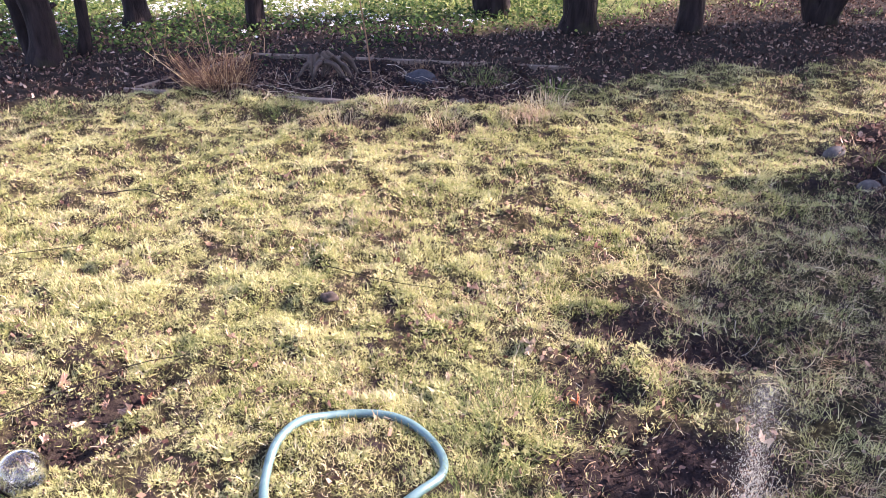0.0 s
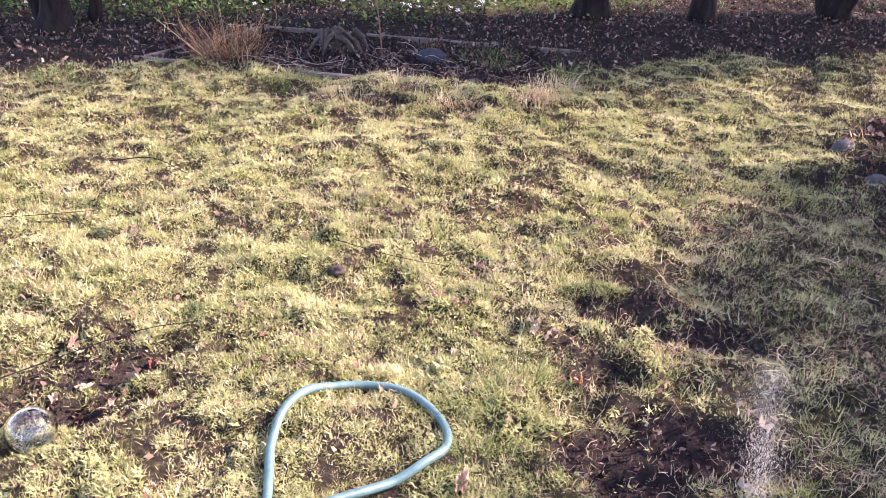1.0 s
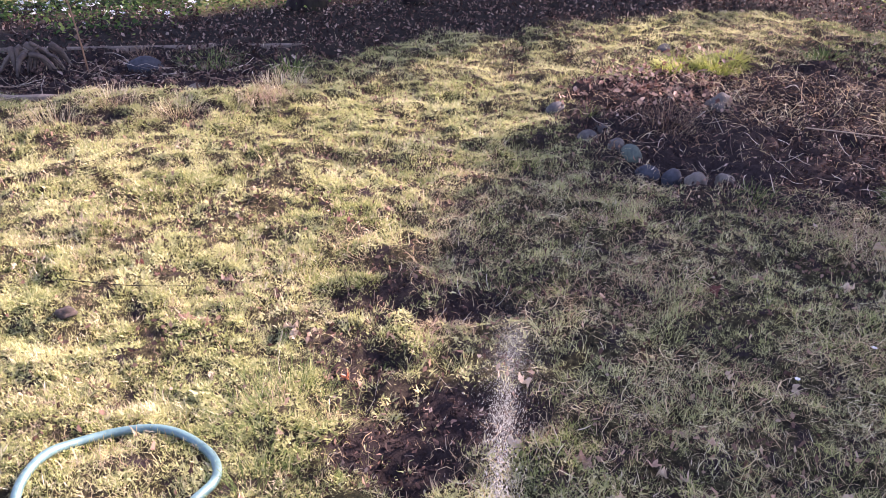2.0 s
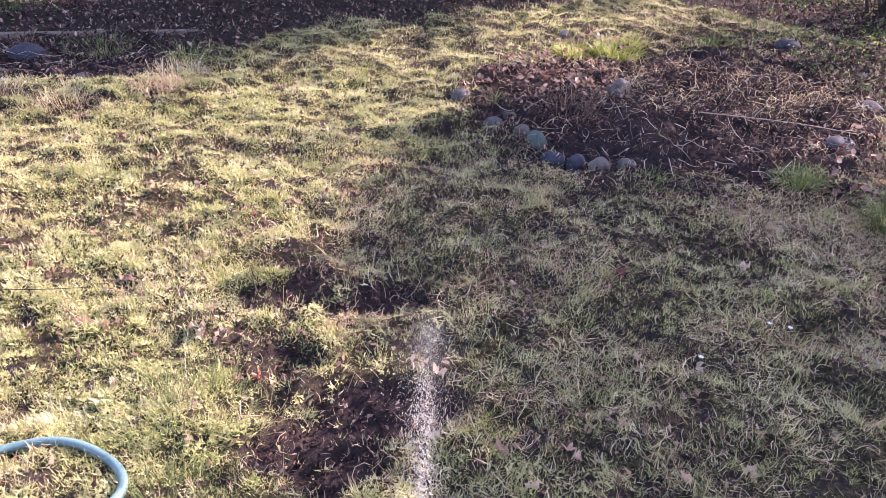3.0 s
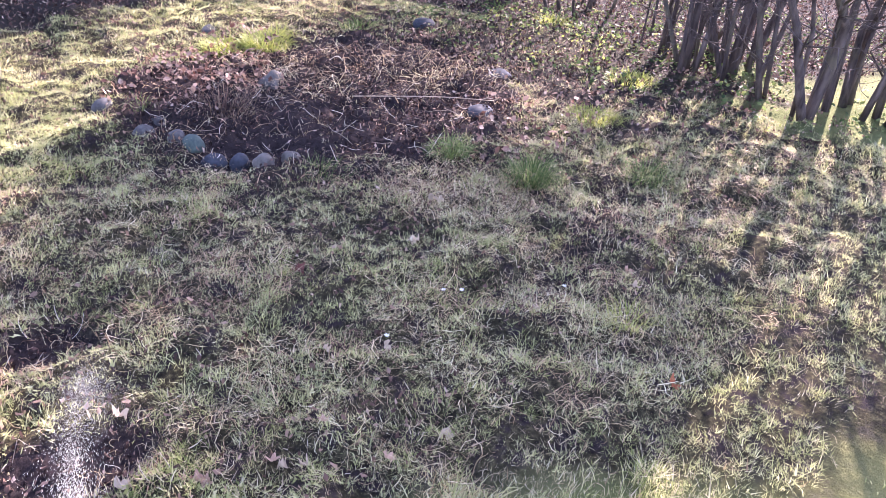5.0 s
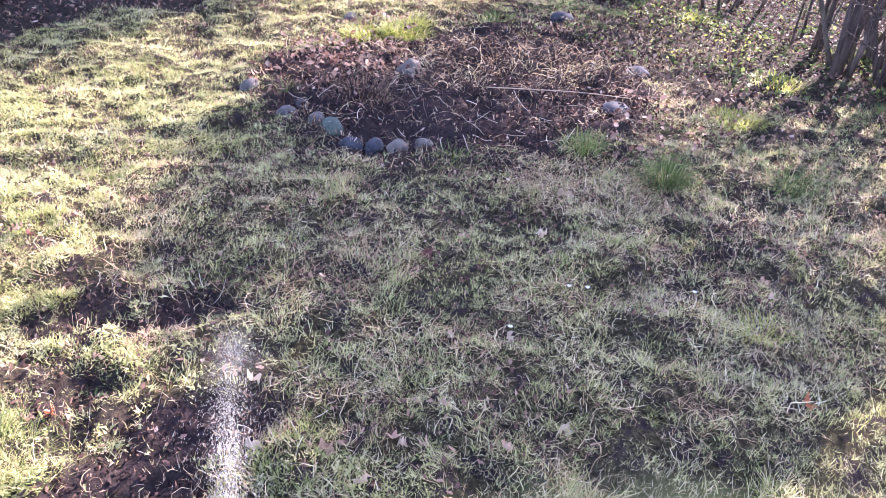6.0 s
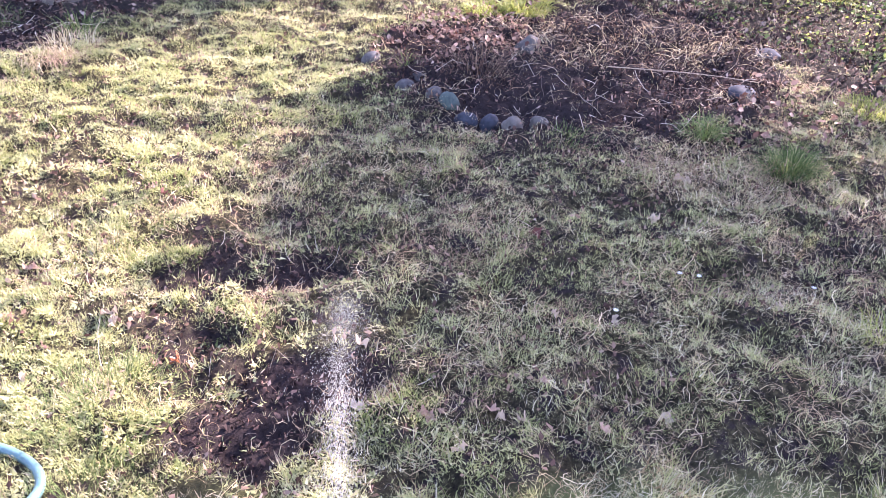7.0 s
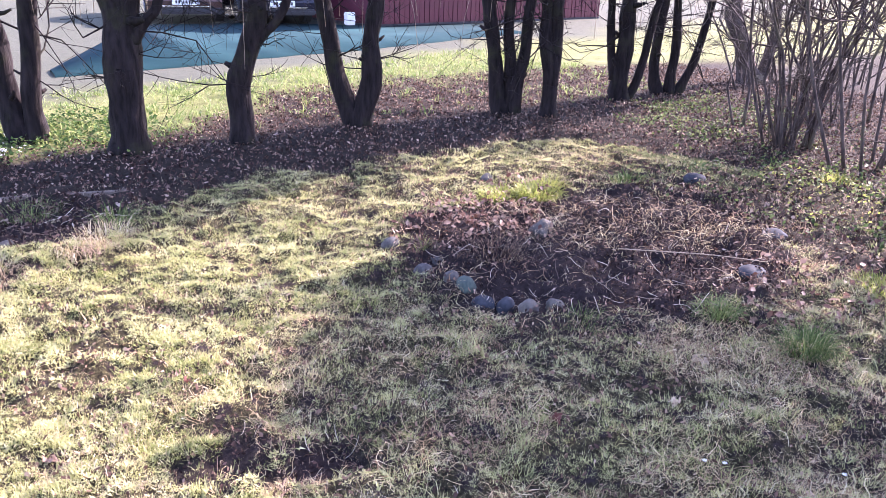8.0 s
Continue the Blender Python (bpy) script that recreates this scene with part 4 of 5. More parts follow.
timber((-2.16, 5.04), (-1.28, 4.88), 0.022, 0.12, 0.022, "grey weathered plank edging overgrown with grass", 1)
timber((-1.25, 4.86), (-0.06, 4.62), 0.022, 0.12, 0.034, "grey weathered plank edging before bare earth", 2)
timber((-0.04, 4.61), (0.50, 4.53), 0.022, 0.12, 0.030, "short grey plank end sunk in grass", 3)
timber((-1.52, 6.08), (0.94, 5.67), 0.016, 0.14, 0.006, "long pale weathered plank at the back of the bed", 4)
timber((-2.15, 5.07), (-1.55, 6.05), 0.02, 0.12, 0.004, "grey plank edging the bed's end", 5)


# ---- plants ----
def tuft(x, y, n, rise, reach, mat, label, category="grass", lie=None, name="grass_tuft", width=0.011, group="grass tufts", loose=False):
    """A clump of long blades; lie: the direction in degrees to which the dry ones have fallen."""
    z = float(height(x, y)) - 0.005
    a, q = rng.uniform(0, 6.283, n), np.sqrt(rng.uniform(0, 1, n))
    px, py = reach * 0.45 * q * np.cos(a), reach * 0.45 * q * np.sin(a)
    turn = np.arctan2(-np.cos(a), np.sin(a)) + rng.normal(0, 0.5, n)
    tilt = -0.1 - 1.0 * q * rng.uniform(0, 1, n)
    if lie is not None:
        turn = radians(lie - 90) + rng.normal(0, 0.45, n)
        tilt = -rng.uniform(0.5, 1.25, n)
    shapes = [blade(b, c, width) for b, c in ((0.15, 0.5), (0.3, 0.9), (0.1, 1.3), (0.4, 0.5))]
    if loose:
        shapes, tilt, turn = [strand(a, b, c, 0.006) for a, b, c in ((1.0, 0.2, 0.25), (-1.2, 0.3, 0.3), (1.8, -0.3, 0.15), (-0.6, 0.4, 0.35))], rng.normal(0.08, 0.16, n), turn + rng.normal(0, 0.25, n)
    ob = scatter(name, shapes, np.stack([px, py, np.zeros(n) + 0.01], 1), turn, tilt, rng.normal(0, 0.15, n), rise * rng.uniform(0.5, 1.1, n), mat)
    ob.location = (x, y, z)
    return tagged(ob, label, category, group)


tuft(3.08, 2.27, 460, 0.14, 0.20, M_VERGE, "round fresh green tuft at the bed edge")
tuft(3.10, 1.79, 420, 0.19, 0.20, M_TUFT, "large green grass tussock with arching blades")
tuft(2.84, 1.92, 520, 0.15, 0.75, M_PALESTRAW, "pale dry grass flattened beside the tussock", lie=185, loose=True)
tuft(2.55, 2.16, 300, 0.12, 0.75, M_PALESTRAW, "pale dry grass fallen over the bed edge", lie=150, loose=True)
tuft(2.42, 2.50, 220, 0.12, 0.30, M_TUFT, "green and straw tuft before the cobbles")
tuft(2.26, 2.46, 60, 0.07, 0.36, M_STRAW, "dry drooping tuft before the cobbles")
tuft(3.60, 1.46, 220, 0.16, 0.25, M_TUFT, "green grass tuft in striped light")
tuft(2.39, 0.85, 90, 0.12, 0.16, M_LIME, "bright lime-green tuft in the lawn")
tuft(0.20, 1.66, 420, 0.08, 0.42, M_TUFT, "fresh green patch of longer lawn by the hose")
tuft(0.10, 1.36, 260, 0.07, 0.30, M_TUFT, "fresh green lawn tuft by the hose")
tuft(0.60, 4.62, 260, 0.15, 0.36, M_STRAW, "tall pale dry grass tussock at the bank")
tuft(0.46, 4.42, 300, 0.16, 0.34, M_STRAW, "dry grass hanging over the bank", lie=-95)
tuft(0.72, 4.95, 160, 0.18, 0.26, M_TUFT, "grey-green grass tuft behind the bank")
tuft(-0.62, 4.34, 260, 0.13, 0.40, M_STRAW, "dry grass tussock at the bank foot")
tuft(-0.35, 4.46, 220, 0.12, 0.36, M_STRAW, "dry grass tussock below the timber edge")
tuft(-1.45, 4.72, 420, 0.14, 0.55, M_STRAW, "matted dry grass below the twiggy bush", lie=-100)
tuft(-1.0, 4.52, 240, 0.10, 0.45, M_TUFT, "low mossy green tussock at the bank")
tuft(0.00, 4.28, 200, 0.14, 0.30, M_STRAW, "dry grass tussock over a hollow")
tuft(-2.45, 4.62, 200, 0.12, 0.34, M_TUFT, "green grass tuft at the shaded earth")
tuft(0.25, 5.45, 420, 0.12, 0.50, M_VERGE, "low green grass by the back plank")
tuft(4.46, 4.42, 300, 0.13, 0.30, M_TUFT, "fresh green bulb shoots at the back of the bed", "bulb shoots", None, "bulb_plant", 0.03)
tuft(2.54, 3.45, 260, 0.20, 0.36, M_REDTWIG, "dry brown upright stems behind the cobbles", "dead plant", None, "dead_plant", 0.007)
tuft(-0.20, 5.66, 70, 0.13, 0.16, M_REDTWIG, "rusty dead stalks beside the dark boulder", "dead plant", None, "dead_plant", 0.012)
tuft(2.22, 3.72, 60, 0.12, 0.14, M_TUFT, "small green tuft by the cobbles")
for x, y, n, rise, reach in ((3.30, 4.50, 420, 0.12, 0.34), (3.50, 4.33, 520, 0.13, 0.36), (3.70, 4.45, 260, 0.11, 0.26), (5.10, 2.38, 400, 0.08, 0.40), (4.20, 2.12, 420, 0.08, 0.36), (6.06, 3.72, 300, 0.09, 0.35)):
    tuft(x, y, n, rise, reach, M_LIME, "bright yellow-green young leaves at the bed edge", "plant", None, "young_plant", 0.03, "yellow-green young plants")


def stems_on_bed(n, cx, cy, rx, ry, length, label, fine=1.0):
    """Thin dead stems strewn over the soil, slightly bent."""
    t = Tubes()
    for k in range(n):
        a, q = rng.uniform(0, 6.283), math.sqrt(rng.uniform(0, 1))
        x, y = cx + rx * q * math.cos(a), cy + ry * q * math.sin(a)
        d, ln = rng.uniform(0, 6.283), length * rng.uniform(0.4, 1.2)
        u = np.linspace(-0.5, 0.5, 5)
        bend = rng.normal(0, 0.07) * ln
        xs = x + u * ln * math.cos(d) - bend * (u * u * 4) * math.sin(d)
        ys = y + u * ln * math.sin(d) + bend * (u * u * 4) * math.cos(d)
        zs = height(xs, ys) + rng.uniform(0.01, 0.06) + rng.normal(0, 0.02) * u * 2
        t.add(np.stack([xs, ys, zs], 1), np.full(5, fine * rng.uniform(0.0007, 0.0015)), 4, cap=False)
    return tagged(t.build("dead_stems", M_STEM), label, "dead stems", kind="stuff")


stems_on_bed(200, 3.2, 3.2, 1.25, 0.95, 0.13, "dry dead stems strewn over the flower bed")
bed_tangle = lambda x, y: np.clip(0.9 * blob(x, y, 3.55, 3.45, 0.75, 0.40, -28, 0.35, 95) + 0.07 * flower_bed(x, y), 0, 1)
grass("dead_stems", 2600, 4, (1.8, 4.9, 2.1, 4.6), bed_tangle, (0.06, 0.16), LOOSE, M_PALESTRAW, "tangle of pale dry stalks fallen over the flower bed", (0.4, 0.8), 0.02, 0.05, 0.05, 1.6)
stems_on_bed(90, 0.75, 1.75, 0.6, 0.6, 0.06, "fine dry stalks on bare soil", 0.55)
stems_on_bed(110, -0.5, 5.1, 1.3, 0.45, 0.25, "dry stalks in the timber-edged bed")


def rod(name, ctrl, r0, r1, mat, label, category, n=14, sides=6):
    t = Tubes()
    t.add(spline(ctrl, n), np.linspace(r0, r1, n), sides)
    return tagged(t.build(name, mat), label, category)


rod("dry_stalk", [(3.10, 3.02, 0.11), (3.30, 2.84, 0.12), (3.55, 2.72, 0.10), (3.78, 2.55, 0.08)], 0.0032, 0.002, M_STEM, "long pale dry stalk lying across the bed", "stalk")
rod("stake", [(-0.52, 5.30, 0.0), (-0.55, 5.34, 0.30), (-0.62, 5.42, 0.75), (-0.68, 5.5, 1.3)], 0.006, 0.003, M_REDTWIG, "thin leaning stake in the timber-edged bed", "stake")
rod("fallen_twig", [(-1.32, 1.62, 0.03), (-1.0, 1.90, 0.03), (-0.81, 1.98, 0.03)], 0.0022, 0.0012, M_BARK, "dark thin twig lying among leaves", "twig")
rod("fallen_twig", [(-1.62, 3.27, 0.03), (-1.42, 3.29, 0.045), (-1.22, 3.18, 0.02)], 0.0028, 0.0014, M_BARK, "dark twig lying on the lawn", "twig")
rod("fallen_twig", [(-0.45, 2.58, 0.03), (-0.22, 2.47, 0.03), (0.0, 2.42, 0.02)], 0.0016, 0.001, M_BARK, "fine dark twig on the lawn", "twig")
rod("fallen_twig", [(-2.0, 2.62, 0.03), (-1.7, 2.66, 0.04), (-1.45, 2.78, 0.02)], 0.0022, 0.0012, M_BARK, "thin dark twig on yellow grass", "twig")


def twiggy_bush():
    x, y = -1.52, 5.04
    base = thing("twiggy_bush", x, y, float(height(x, y)) - 0.02, "low bush of bare reddish twigs in dry grass", "bush")
    t = Tubes()
    for k in range(190):
        a, q = rng.uniform(0, 6.283), math.sqrt(rng.uniform(0, 1))
        p = np.array([0.18 * q * math.cos(a), 0.12 * q * math.sin(a), 0])
        out = np.array([math.cos(a) - 0.25, math.sin(a) * 0.7, 0]) * rng.uniform(0.2, 0.9)
        h = rng.uniform(0.10, 0.36) * rng.uniform(0.6, 1.0)
        pts = spline([p, p + rng.normal(0, 0.012, 3) + out * h * 0.4 + np.array([0, 0, h * 0.5]), p + out * h + rng.normal(0, 0.02, 3) + np.array([0, 0, h])], 5)
        t.add(pts, np.linspace(0.0030, 0.0012, 5), 4, cap=False)
        for j in range(2):
            s = pts[rng.integers(2, 5)]
            e = s + rng.normal(0, 0.05, 3) + np.array([0, 0, 0.05])
            t.add([s, (s + e) / 2 + rng.normal(0, 0.005, 3), e], [0.0018, 0.0014, 0.0008], 3, cap=False)
    t.build("brush", M_REDTWIG, base)
    t = Tubes()
    for dx, h in ((-0.22, 0.9), (-0.14, 0.75)):
        t.add(spline([(dx * 0.3, 0.15, 0), (dx * 0.7, 0.2, h * 0.5), (dx, 0.25, h)], 7), np.linspace(0.003, 0.0015, 7), 5)
    t.build("tall_stem", M_REDTWIG, base, "tall thin bare stems")


twiggy_bush()


def stump():
    x, y = -0.82, 5.50
    t = Tubes()
    for k in range(14):
        a = rng.uniform(-0.4, 2.6)
        ln = rng.uniform(0.14, 0.32)
        s = np.array([rng.normal(0, 0.05), rng.normal(0, 0.04), rng.uniform(0.07, 0.15)])
        e = s + np.array([math.cos(a) * ln * 0.8, -abs(math.sin(a)) * ln * 0.3, -s[2] - 0.01])
        t.add(spline([s + np.array([0, 0, rng.uniform(0.0, 0.06)]), (s + e) / 2 + np.array([0, 0, 0.05]), e], 7), np.linspace(0.020, 0.006, 7) * rng.uniform(0.5, 1.2), 6)
    ob = t.build("tree_stump", M_STUMP)
    ob.location = (x, y, float(height(x, y)))
    tagged(ob, "grey rotten root stump in the timber-edged bed", "stump")


stump()


def petals(x, y, r):
    """A small white flower on a short stalk."""
    bm = bmesh.new()
    for k in range(6):
        a = k * math.pi / 3
        u, s = Vector((math.cos(a), math.sin(a), 0.35)), Vector((-math.sin(a), math.cos(a), 0))
        pts = [Vector((0, 0, 0)), u * r * 0.6 - s * r * 0.28, u * r, u * r * 0.6 + s * r * 0.28]
        bm.faces.new([bm.verts.new(p) for p in pts])
    return bm


FLOWER = [([(0, 0, 0.9)] + [(0.5 * math.cos(a + o), 0.5 * math.sin(a + o), 1.0 + q) for a in (0, 1.257, 2.513, 3.77, 5.027) for o, q in ((-0.35, 0.0), (0.35, 0.08))] + [(-0.03, 0, 0), (0.03, 0, 0)], [(0, 1, 2), (0, 3, 4), (0, 5, 6), (0, 7, 8), (0, 9, 10), (11, 12, 0)])]


def flowers(n, area, share, size, label):
    x, y = spot(n, *area)
    x, y = keep(x, y, share(x, y))
    n = len(x)
    ob = scatter("white_flowers", FLOWER, on_ground(x, y, 0.02), rng.uniform(0, 6.283, n), rng.normal(0.2, 0.25, n), rng.normal(0, 0.25, n), rng.uniform(*size, n), M_PETAL)
    return tagged(ob, label, "flowers", kind="stuff")


flowers(5000, (-4.5, 1.6, 5.9, 9.0), lambda x, y: smooth(6.3, 7.2, y) * (1 - smooth(-0.2, 0.6, x)) * np.clip(0.5 + vnoise(x, y, 1.6, 65), 0, 1), (0.025, 0.05), "small white spring flowers over green leaves")
for x, y in ((2.03, 1.39), (2.11, 1.37), (1.70, 1.34), (2.45, 1.15)):
    ob = part("daisy", petals(x, y, 0.010), M_PETAL)
    ob.location = (x, y, float(height(x, y)) + 0.035)
    tagged(ob, "small white flower open in the lawn", "flower", "white flowers in the lawn")


# ---- single fallen leaves ----
def leaf_mesh(seed, lobes):
    """A crumpled, lobed leaf."""
    bm = bmesh.new()
    n = 22
    mid = bm.verts.new((0, 0, 0))
    rings = []
    for q in (0.5, 1.0):
        ring = []
        for k in range(n):
            a = 2 * math.pi * k / n
            r = q * 0.5 * (1 - (0.5 * q if lobes else 0.28) * abs(math.sin(2.5 * a + seed))) * (1 + 0.18 * noise.noise(Vector((math.cos(a) * 2, math.sin(a) * 2, seed * 5))))
            x, y = 0.72 * r * math.cos(a), r * math.sin(a)
            z = 1.5 * x * x * (1 + seed % 2) + 0.5 * y * y + 0.55 * q * noise.noise(Vector((x * 6, y * 6, seed * 3.1)))
            ring.append(bm.verts.new((x, y, z)))
        rings.append(ring)
    for k in range(n):
        j = (k + 1) % n
        bm.faces.new((mid, rings[0][k], rings[0][j]))
        bm.faces.new((rings[0][k], rings[1][k], rings[1][j], rings[0][j]))
    return bm


M_PALELEAF = leafy("pale dry leaf", [(0.0, (0.24, 0.17, 0.11)), (1.0, (0.46, 0.36, 0.25))], None, 1, 0.25)
M_REDLEAF = leafy("red-brown leaf", [(0.0, (0.08, 0.030, 0.024)), (1.0, (0.14, 0.055, 0.042))], None, 1, 0.3)
M_ORANGELEAF = leafy("orange-red leaf", [(0.0, (0.22, 0.07, 0.035)), (1.0, (0.36, 0.13, 0.06))], None, 1, 0.35)
LEAF_LABELS = {"orange": ("bright orange-red crumpled leaf on the grass", M_ORANGELEAF), "pale": ("pale tan dry curled leaf on the grass", M_PALELEAF), "russet": ("russet brown curled leaf on the grass", M_RUST), "red": ("dark red-brown crumpled leaf on the grass", M_REDLEAF)}
leaf_models = {}
for kind_name, (text, m) in LEAF_LABELS.items():
    for s in range(3):
        leaf_models[kind_name, s] = leaf_mesh(s + len(kind_name), s % 2)
leaf_data = {}
for key, bm in leaf_models.items():
    me = bpy.data.meshes.new("leaf")
    bm.to_mesh(me)
    bm.free()
    me.materials.append(LEAF_LABELS[key[0]][1])
    leaf_data[key] = me


def leaf(x, y, size, kind_name):
    ob = new("fallen_leaf", leaf_data[kind_name, int(rng.integers(0, 3))])
    ob.matrix_world = Matrix.LocRotScale((x, y, float(height(x, y)) + 0.012), Euler((rng.normal(0, 0.45), rng.normal(0, 0.45), rng.uniform(0, 6.28))), (size * 0.62, size * 0.85, size * 0.8))
    tagged(ob, LEAF_LABELS[kind_name][0], "leaf", "fallen leaves")


for x, y, s, k in ((0.93, 1.61, 0.075, "pale"), (0.19, 1.57, 0.06, "pale"), (-1.18, 1.85, 0.085, "russet"), (1.79, 1.90, 0.09, "red"), (1.54, 1.45, 0.07, "pale"), (0.43, 1.83, 0.085, "orange"), (0.94, 1.23, 0.08, "russet"), (2.61, 1.95, 0.11, "pale"), (1.12, 1.14, 0.075, "pale"), (1.69, 1.33, 0.06, "pale"), (2.19, 0.575, 0.09, "orange"), (1.52, 0.92, 0.08, "pale"), (1.11, 1.17, 0.06, "russet"), (0.81, 1.39, 0.07, "pale"), (2.27, 1.75, 0.08, "pale"),
                   (-0.93, 1.73, 0.085, "russet"), (-0.91, 1.82, 0.07, "red"), (-0.96, 1.60, 0.08, "russet"), (-1.07, 1.68, 0.075, "pale"), (-1.02, 1.78, 0.06, "russet"), (-1.12, 1.60, 0.07, "russet"), (-0.85, 1.66, 0.065, "red"), (-0.03, 2.24, 0.08, "russet"), (0.03, 2.20, 0.07, "russet"), (0.37, 1.84, 0.06, "russet"), (0.60, 2.80, 0.08, "russet"), (0.64, 2.77, 0.07, "red"), (0.30, 2.08, 0.08, "pale"), (1.33, 0.96, 0.08, "russet"), (1.17, 1.11, 0.07, "pale"), (-0.79, 3.51, 0.09, "russet"), (-0.38, 3.28, 0.07, "russet"), (0.12, 2.51, 0.07, "russet"), (-0.72, 2.11, 0.07, "russet"), (0.03, 1.91, 0.05, "pale"), (-0.18, 2.64, 0.07, "red"), (0.06, 1.33, 0.09, "russet"), (0.95, 1.08, 0.07, "pale"), (1.30, 1.18, 0.06, "russet"), (0.30, 2.05, 0.06, "pale"), (3.20, 2.15, 0.09, "russet"), (-1.5, 2.75, 0.06, "russet"), (-1.25, 2.6, 0.05, "pale"), (-0.62, 2.75, 0.06, "pale"), (2.75, 1.05, 0.07, "russet"), (2.62, 0.95, 0.06, "pale"), (2.2, 1.1, 0.06, "pale")):
    leaf(x, y, s, k)
clod = part("earth_clod", stone_mesh(31, 0.03, 0.028, 0.02, 0.3), simple("dark earth", (0.02, 0.015, 0.012), (0.06, 0.045, 0.035), 60, 0.95, 0.8, 0.004), None, "", True)
clod.location = (-0.41, 2.355, float(height(-0.41, 2.355)) + 0.022)
tagged(clod, "small dark clod lying on the lawn", "clod")


# ---- garden hose and glass globe ----
def hose():
    m, nd, lk, b = material("pale blue-green hose rubber", 0.45, 0.5)
    n = noise_tex(nd, lk, 25, 4)
    lk.new(ramp(nd, lk, n, [(0.35, (0.045, 0.10, 0.095)), (0.65, (0.085, 0.16, 0.15))]), b.inputs["Base Color"])
    bump(nd, lk, b, noise_tex(nd, lk, 220, 2), 0.15, 0.002)
    pts = [(-0.25, 0.35), (-0.33, 0.85), (-0.40, 1.15), (-0.43, 1.33), (-0.45, 1.45), (-0.44, 1.56), (-0.395, 1.655), (-0.33, 1.715), (-0.23, 1.745), (-0.13, 1.725), (-0.05, 1.67), (0.012, 1.58), (0.015, 1.49), (-0.04, 1.42), (-0.12, 1.36), (-0.25, 1.27), (-0.42, 1.16), (-0.7, 0.95), (-1.0, 0.5)]
    c = [(x, y - 0.035, float(height(x, y - 0.035)) + (0.016 if k < 13 else 0.03)) for k, (x, y) in enumerate(pts)]
    t = Tubes()
    t.add(spline(c, 150), np.full(150, 0.0125), 16)
    tagged(t.build("garden_hose", m), "pale blue-green garden hose in a loop on grass", "hose")


hose()


def globe():
    """A hollow clear globe with a shallow collar, lying in the grass."""
    m, nd, lk, b = material("clear glass", 0.06, 0.5)
    b.inputs["Base Color"].default_value = (0.93, 0.96, 0.95, 1)
    b.inputs["Transmission Weight"].default_value = 1.0
    b.inputs["IOR"].default_value = 1.45
    bm = bmesh.new()
    prof = [(0.020, 0.075), (0.020, 0.066)] + [(0.066 * math.cos(a), 0.066 * math.sin(a)) for a in np.linspace(1.22, -1.45, 16)]
    prof += [(0.060 * math.cos(a), 0.060 * math.sin(a)) for a in np.linspace(-1.45, 1.2, 16)] + [(0.016, 0.066), (0.016, 0.075)]
    n = 32
    rings = [[bm.verts.new((r * math.cos(2 * math.pi * j / n), r * math.sin(2 * math.pi * j / n), z)) for j in range(n)] for r, z in prof]
    for r0, r1 in zip(rings, rings[1:] + rings[:1]):
        for j in range(n):
            bm.faces.new((r0[j], r0[(j + 1) % n], r1[(j + 1) % n], r1[j]))
    bmesh.ops.recalc_face_normals(bm, faces=bm.faces)
    ob = part("glass_globe", bm, m, None, "", True)
    ob.matrix_world = pose(-1.09, 1.42, float(height(-1.09, 1.42)) + 0.06, 130, 20, 30)
    tagged(ob, "hollow clear glass globe lying in the grass", "glass globe")


globe()


# ---- beyond the trees: vehicles and barn ----
def box(bm, x0, x1, y0, y1, z0, z1, bev=0.0):
    r = bmesh.ops.create_cube(bm, size=1.0)
    for v in r["verts"]:
        v.co = Vector(((x0 + x1) / 2 + v.co.x * (x1 - x0), (y0 + y1) / 2 + v.co.y * (y1 - y0), (z0 + z1) / 2 + v.co.z * (z1 - z0)))
    if bev:
        es = list({e for v in r["verts"] for e in v.link_edges})
        bmesh.ops.bevel(bm, geom=es, offset=bev, segments=2, affect="EDGES")


def disc(bm, r, x0, x1, y, z, n=24):
    a = [[bm.verts.new((x, y + r * math.cos(2 * math.pi * j / n), z + r * math.sin(2 * math.pi * j / n))) for j in range(n)] for x in (x0, x1)]
    for j in range(n):
        bm.faces.new((a[0][j], a[0][(j + 1) % n], a[1][(j + 1) % n], a[1][j]))
    bm.faces.new(a[0][::-1])
    bm.faces.new(a[1])


def paint(name, col, rough=0.3, metal=0.0):
    return simple(name, tuple(c * 0.85 for c in col), col, 6, rough, 0.03, 0.002, metal, 0.5)


M_TYRE = simple("tyre rubber", (0.015, 0.015, 0.016), (0.035, 0.035, 0.036), 20, 0.85)
M_CHROME = simple("bright trim", (0.6, 0.6, 0.62), (0.72, 0.72, 0.74), 20, 0.25, 0.02, 0.001, 0.9)
M_DARKPLASTIC = simple("black plastic", (0.02, 0.02, 0.023), (0.04, 0.04, 0.045), 20, 0.6)
M_WINDOW = simple("dark car glass", (0.02, 0.025, 0.03), (0.03, 0.035, 0.04), 5, 0.08, 0.0)
M_PLATE = simple("white plate", (0.72, 0.72, 0.70), (0.82, 0.82, 0.80), 20, 0.5, 0.02)
M_LAMP = simple("headlamp cover", (0.5, 0.52, 0.55), (0.65, 0.67, 0.7), 12, 0.12, 0.02, 0.001, 0.4)


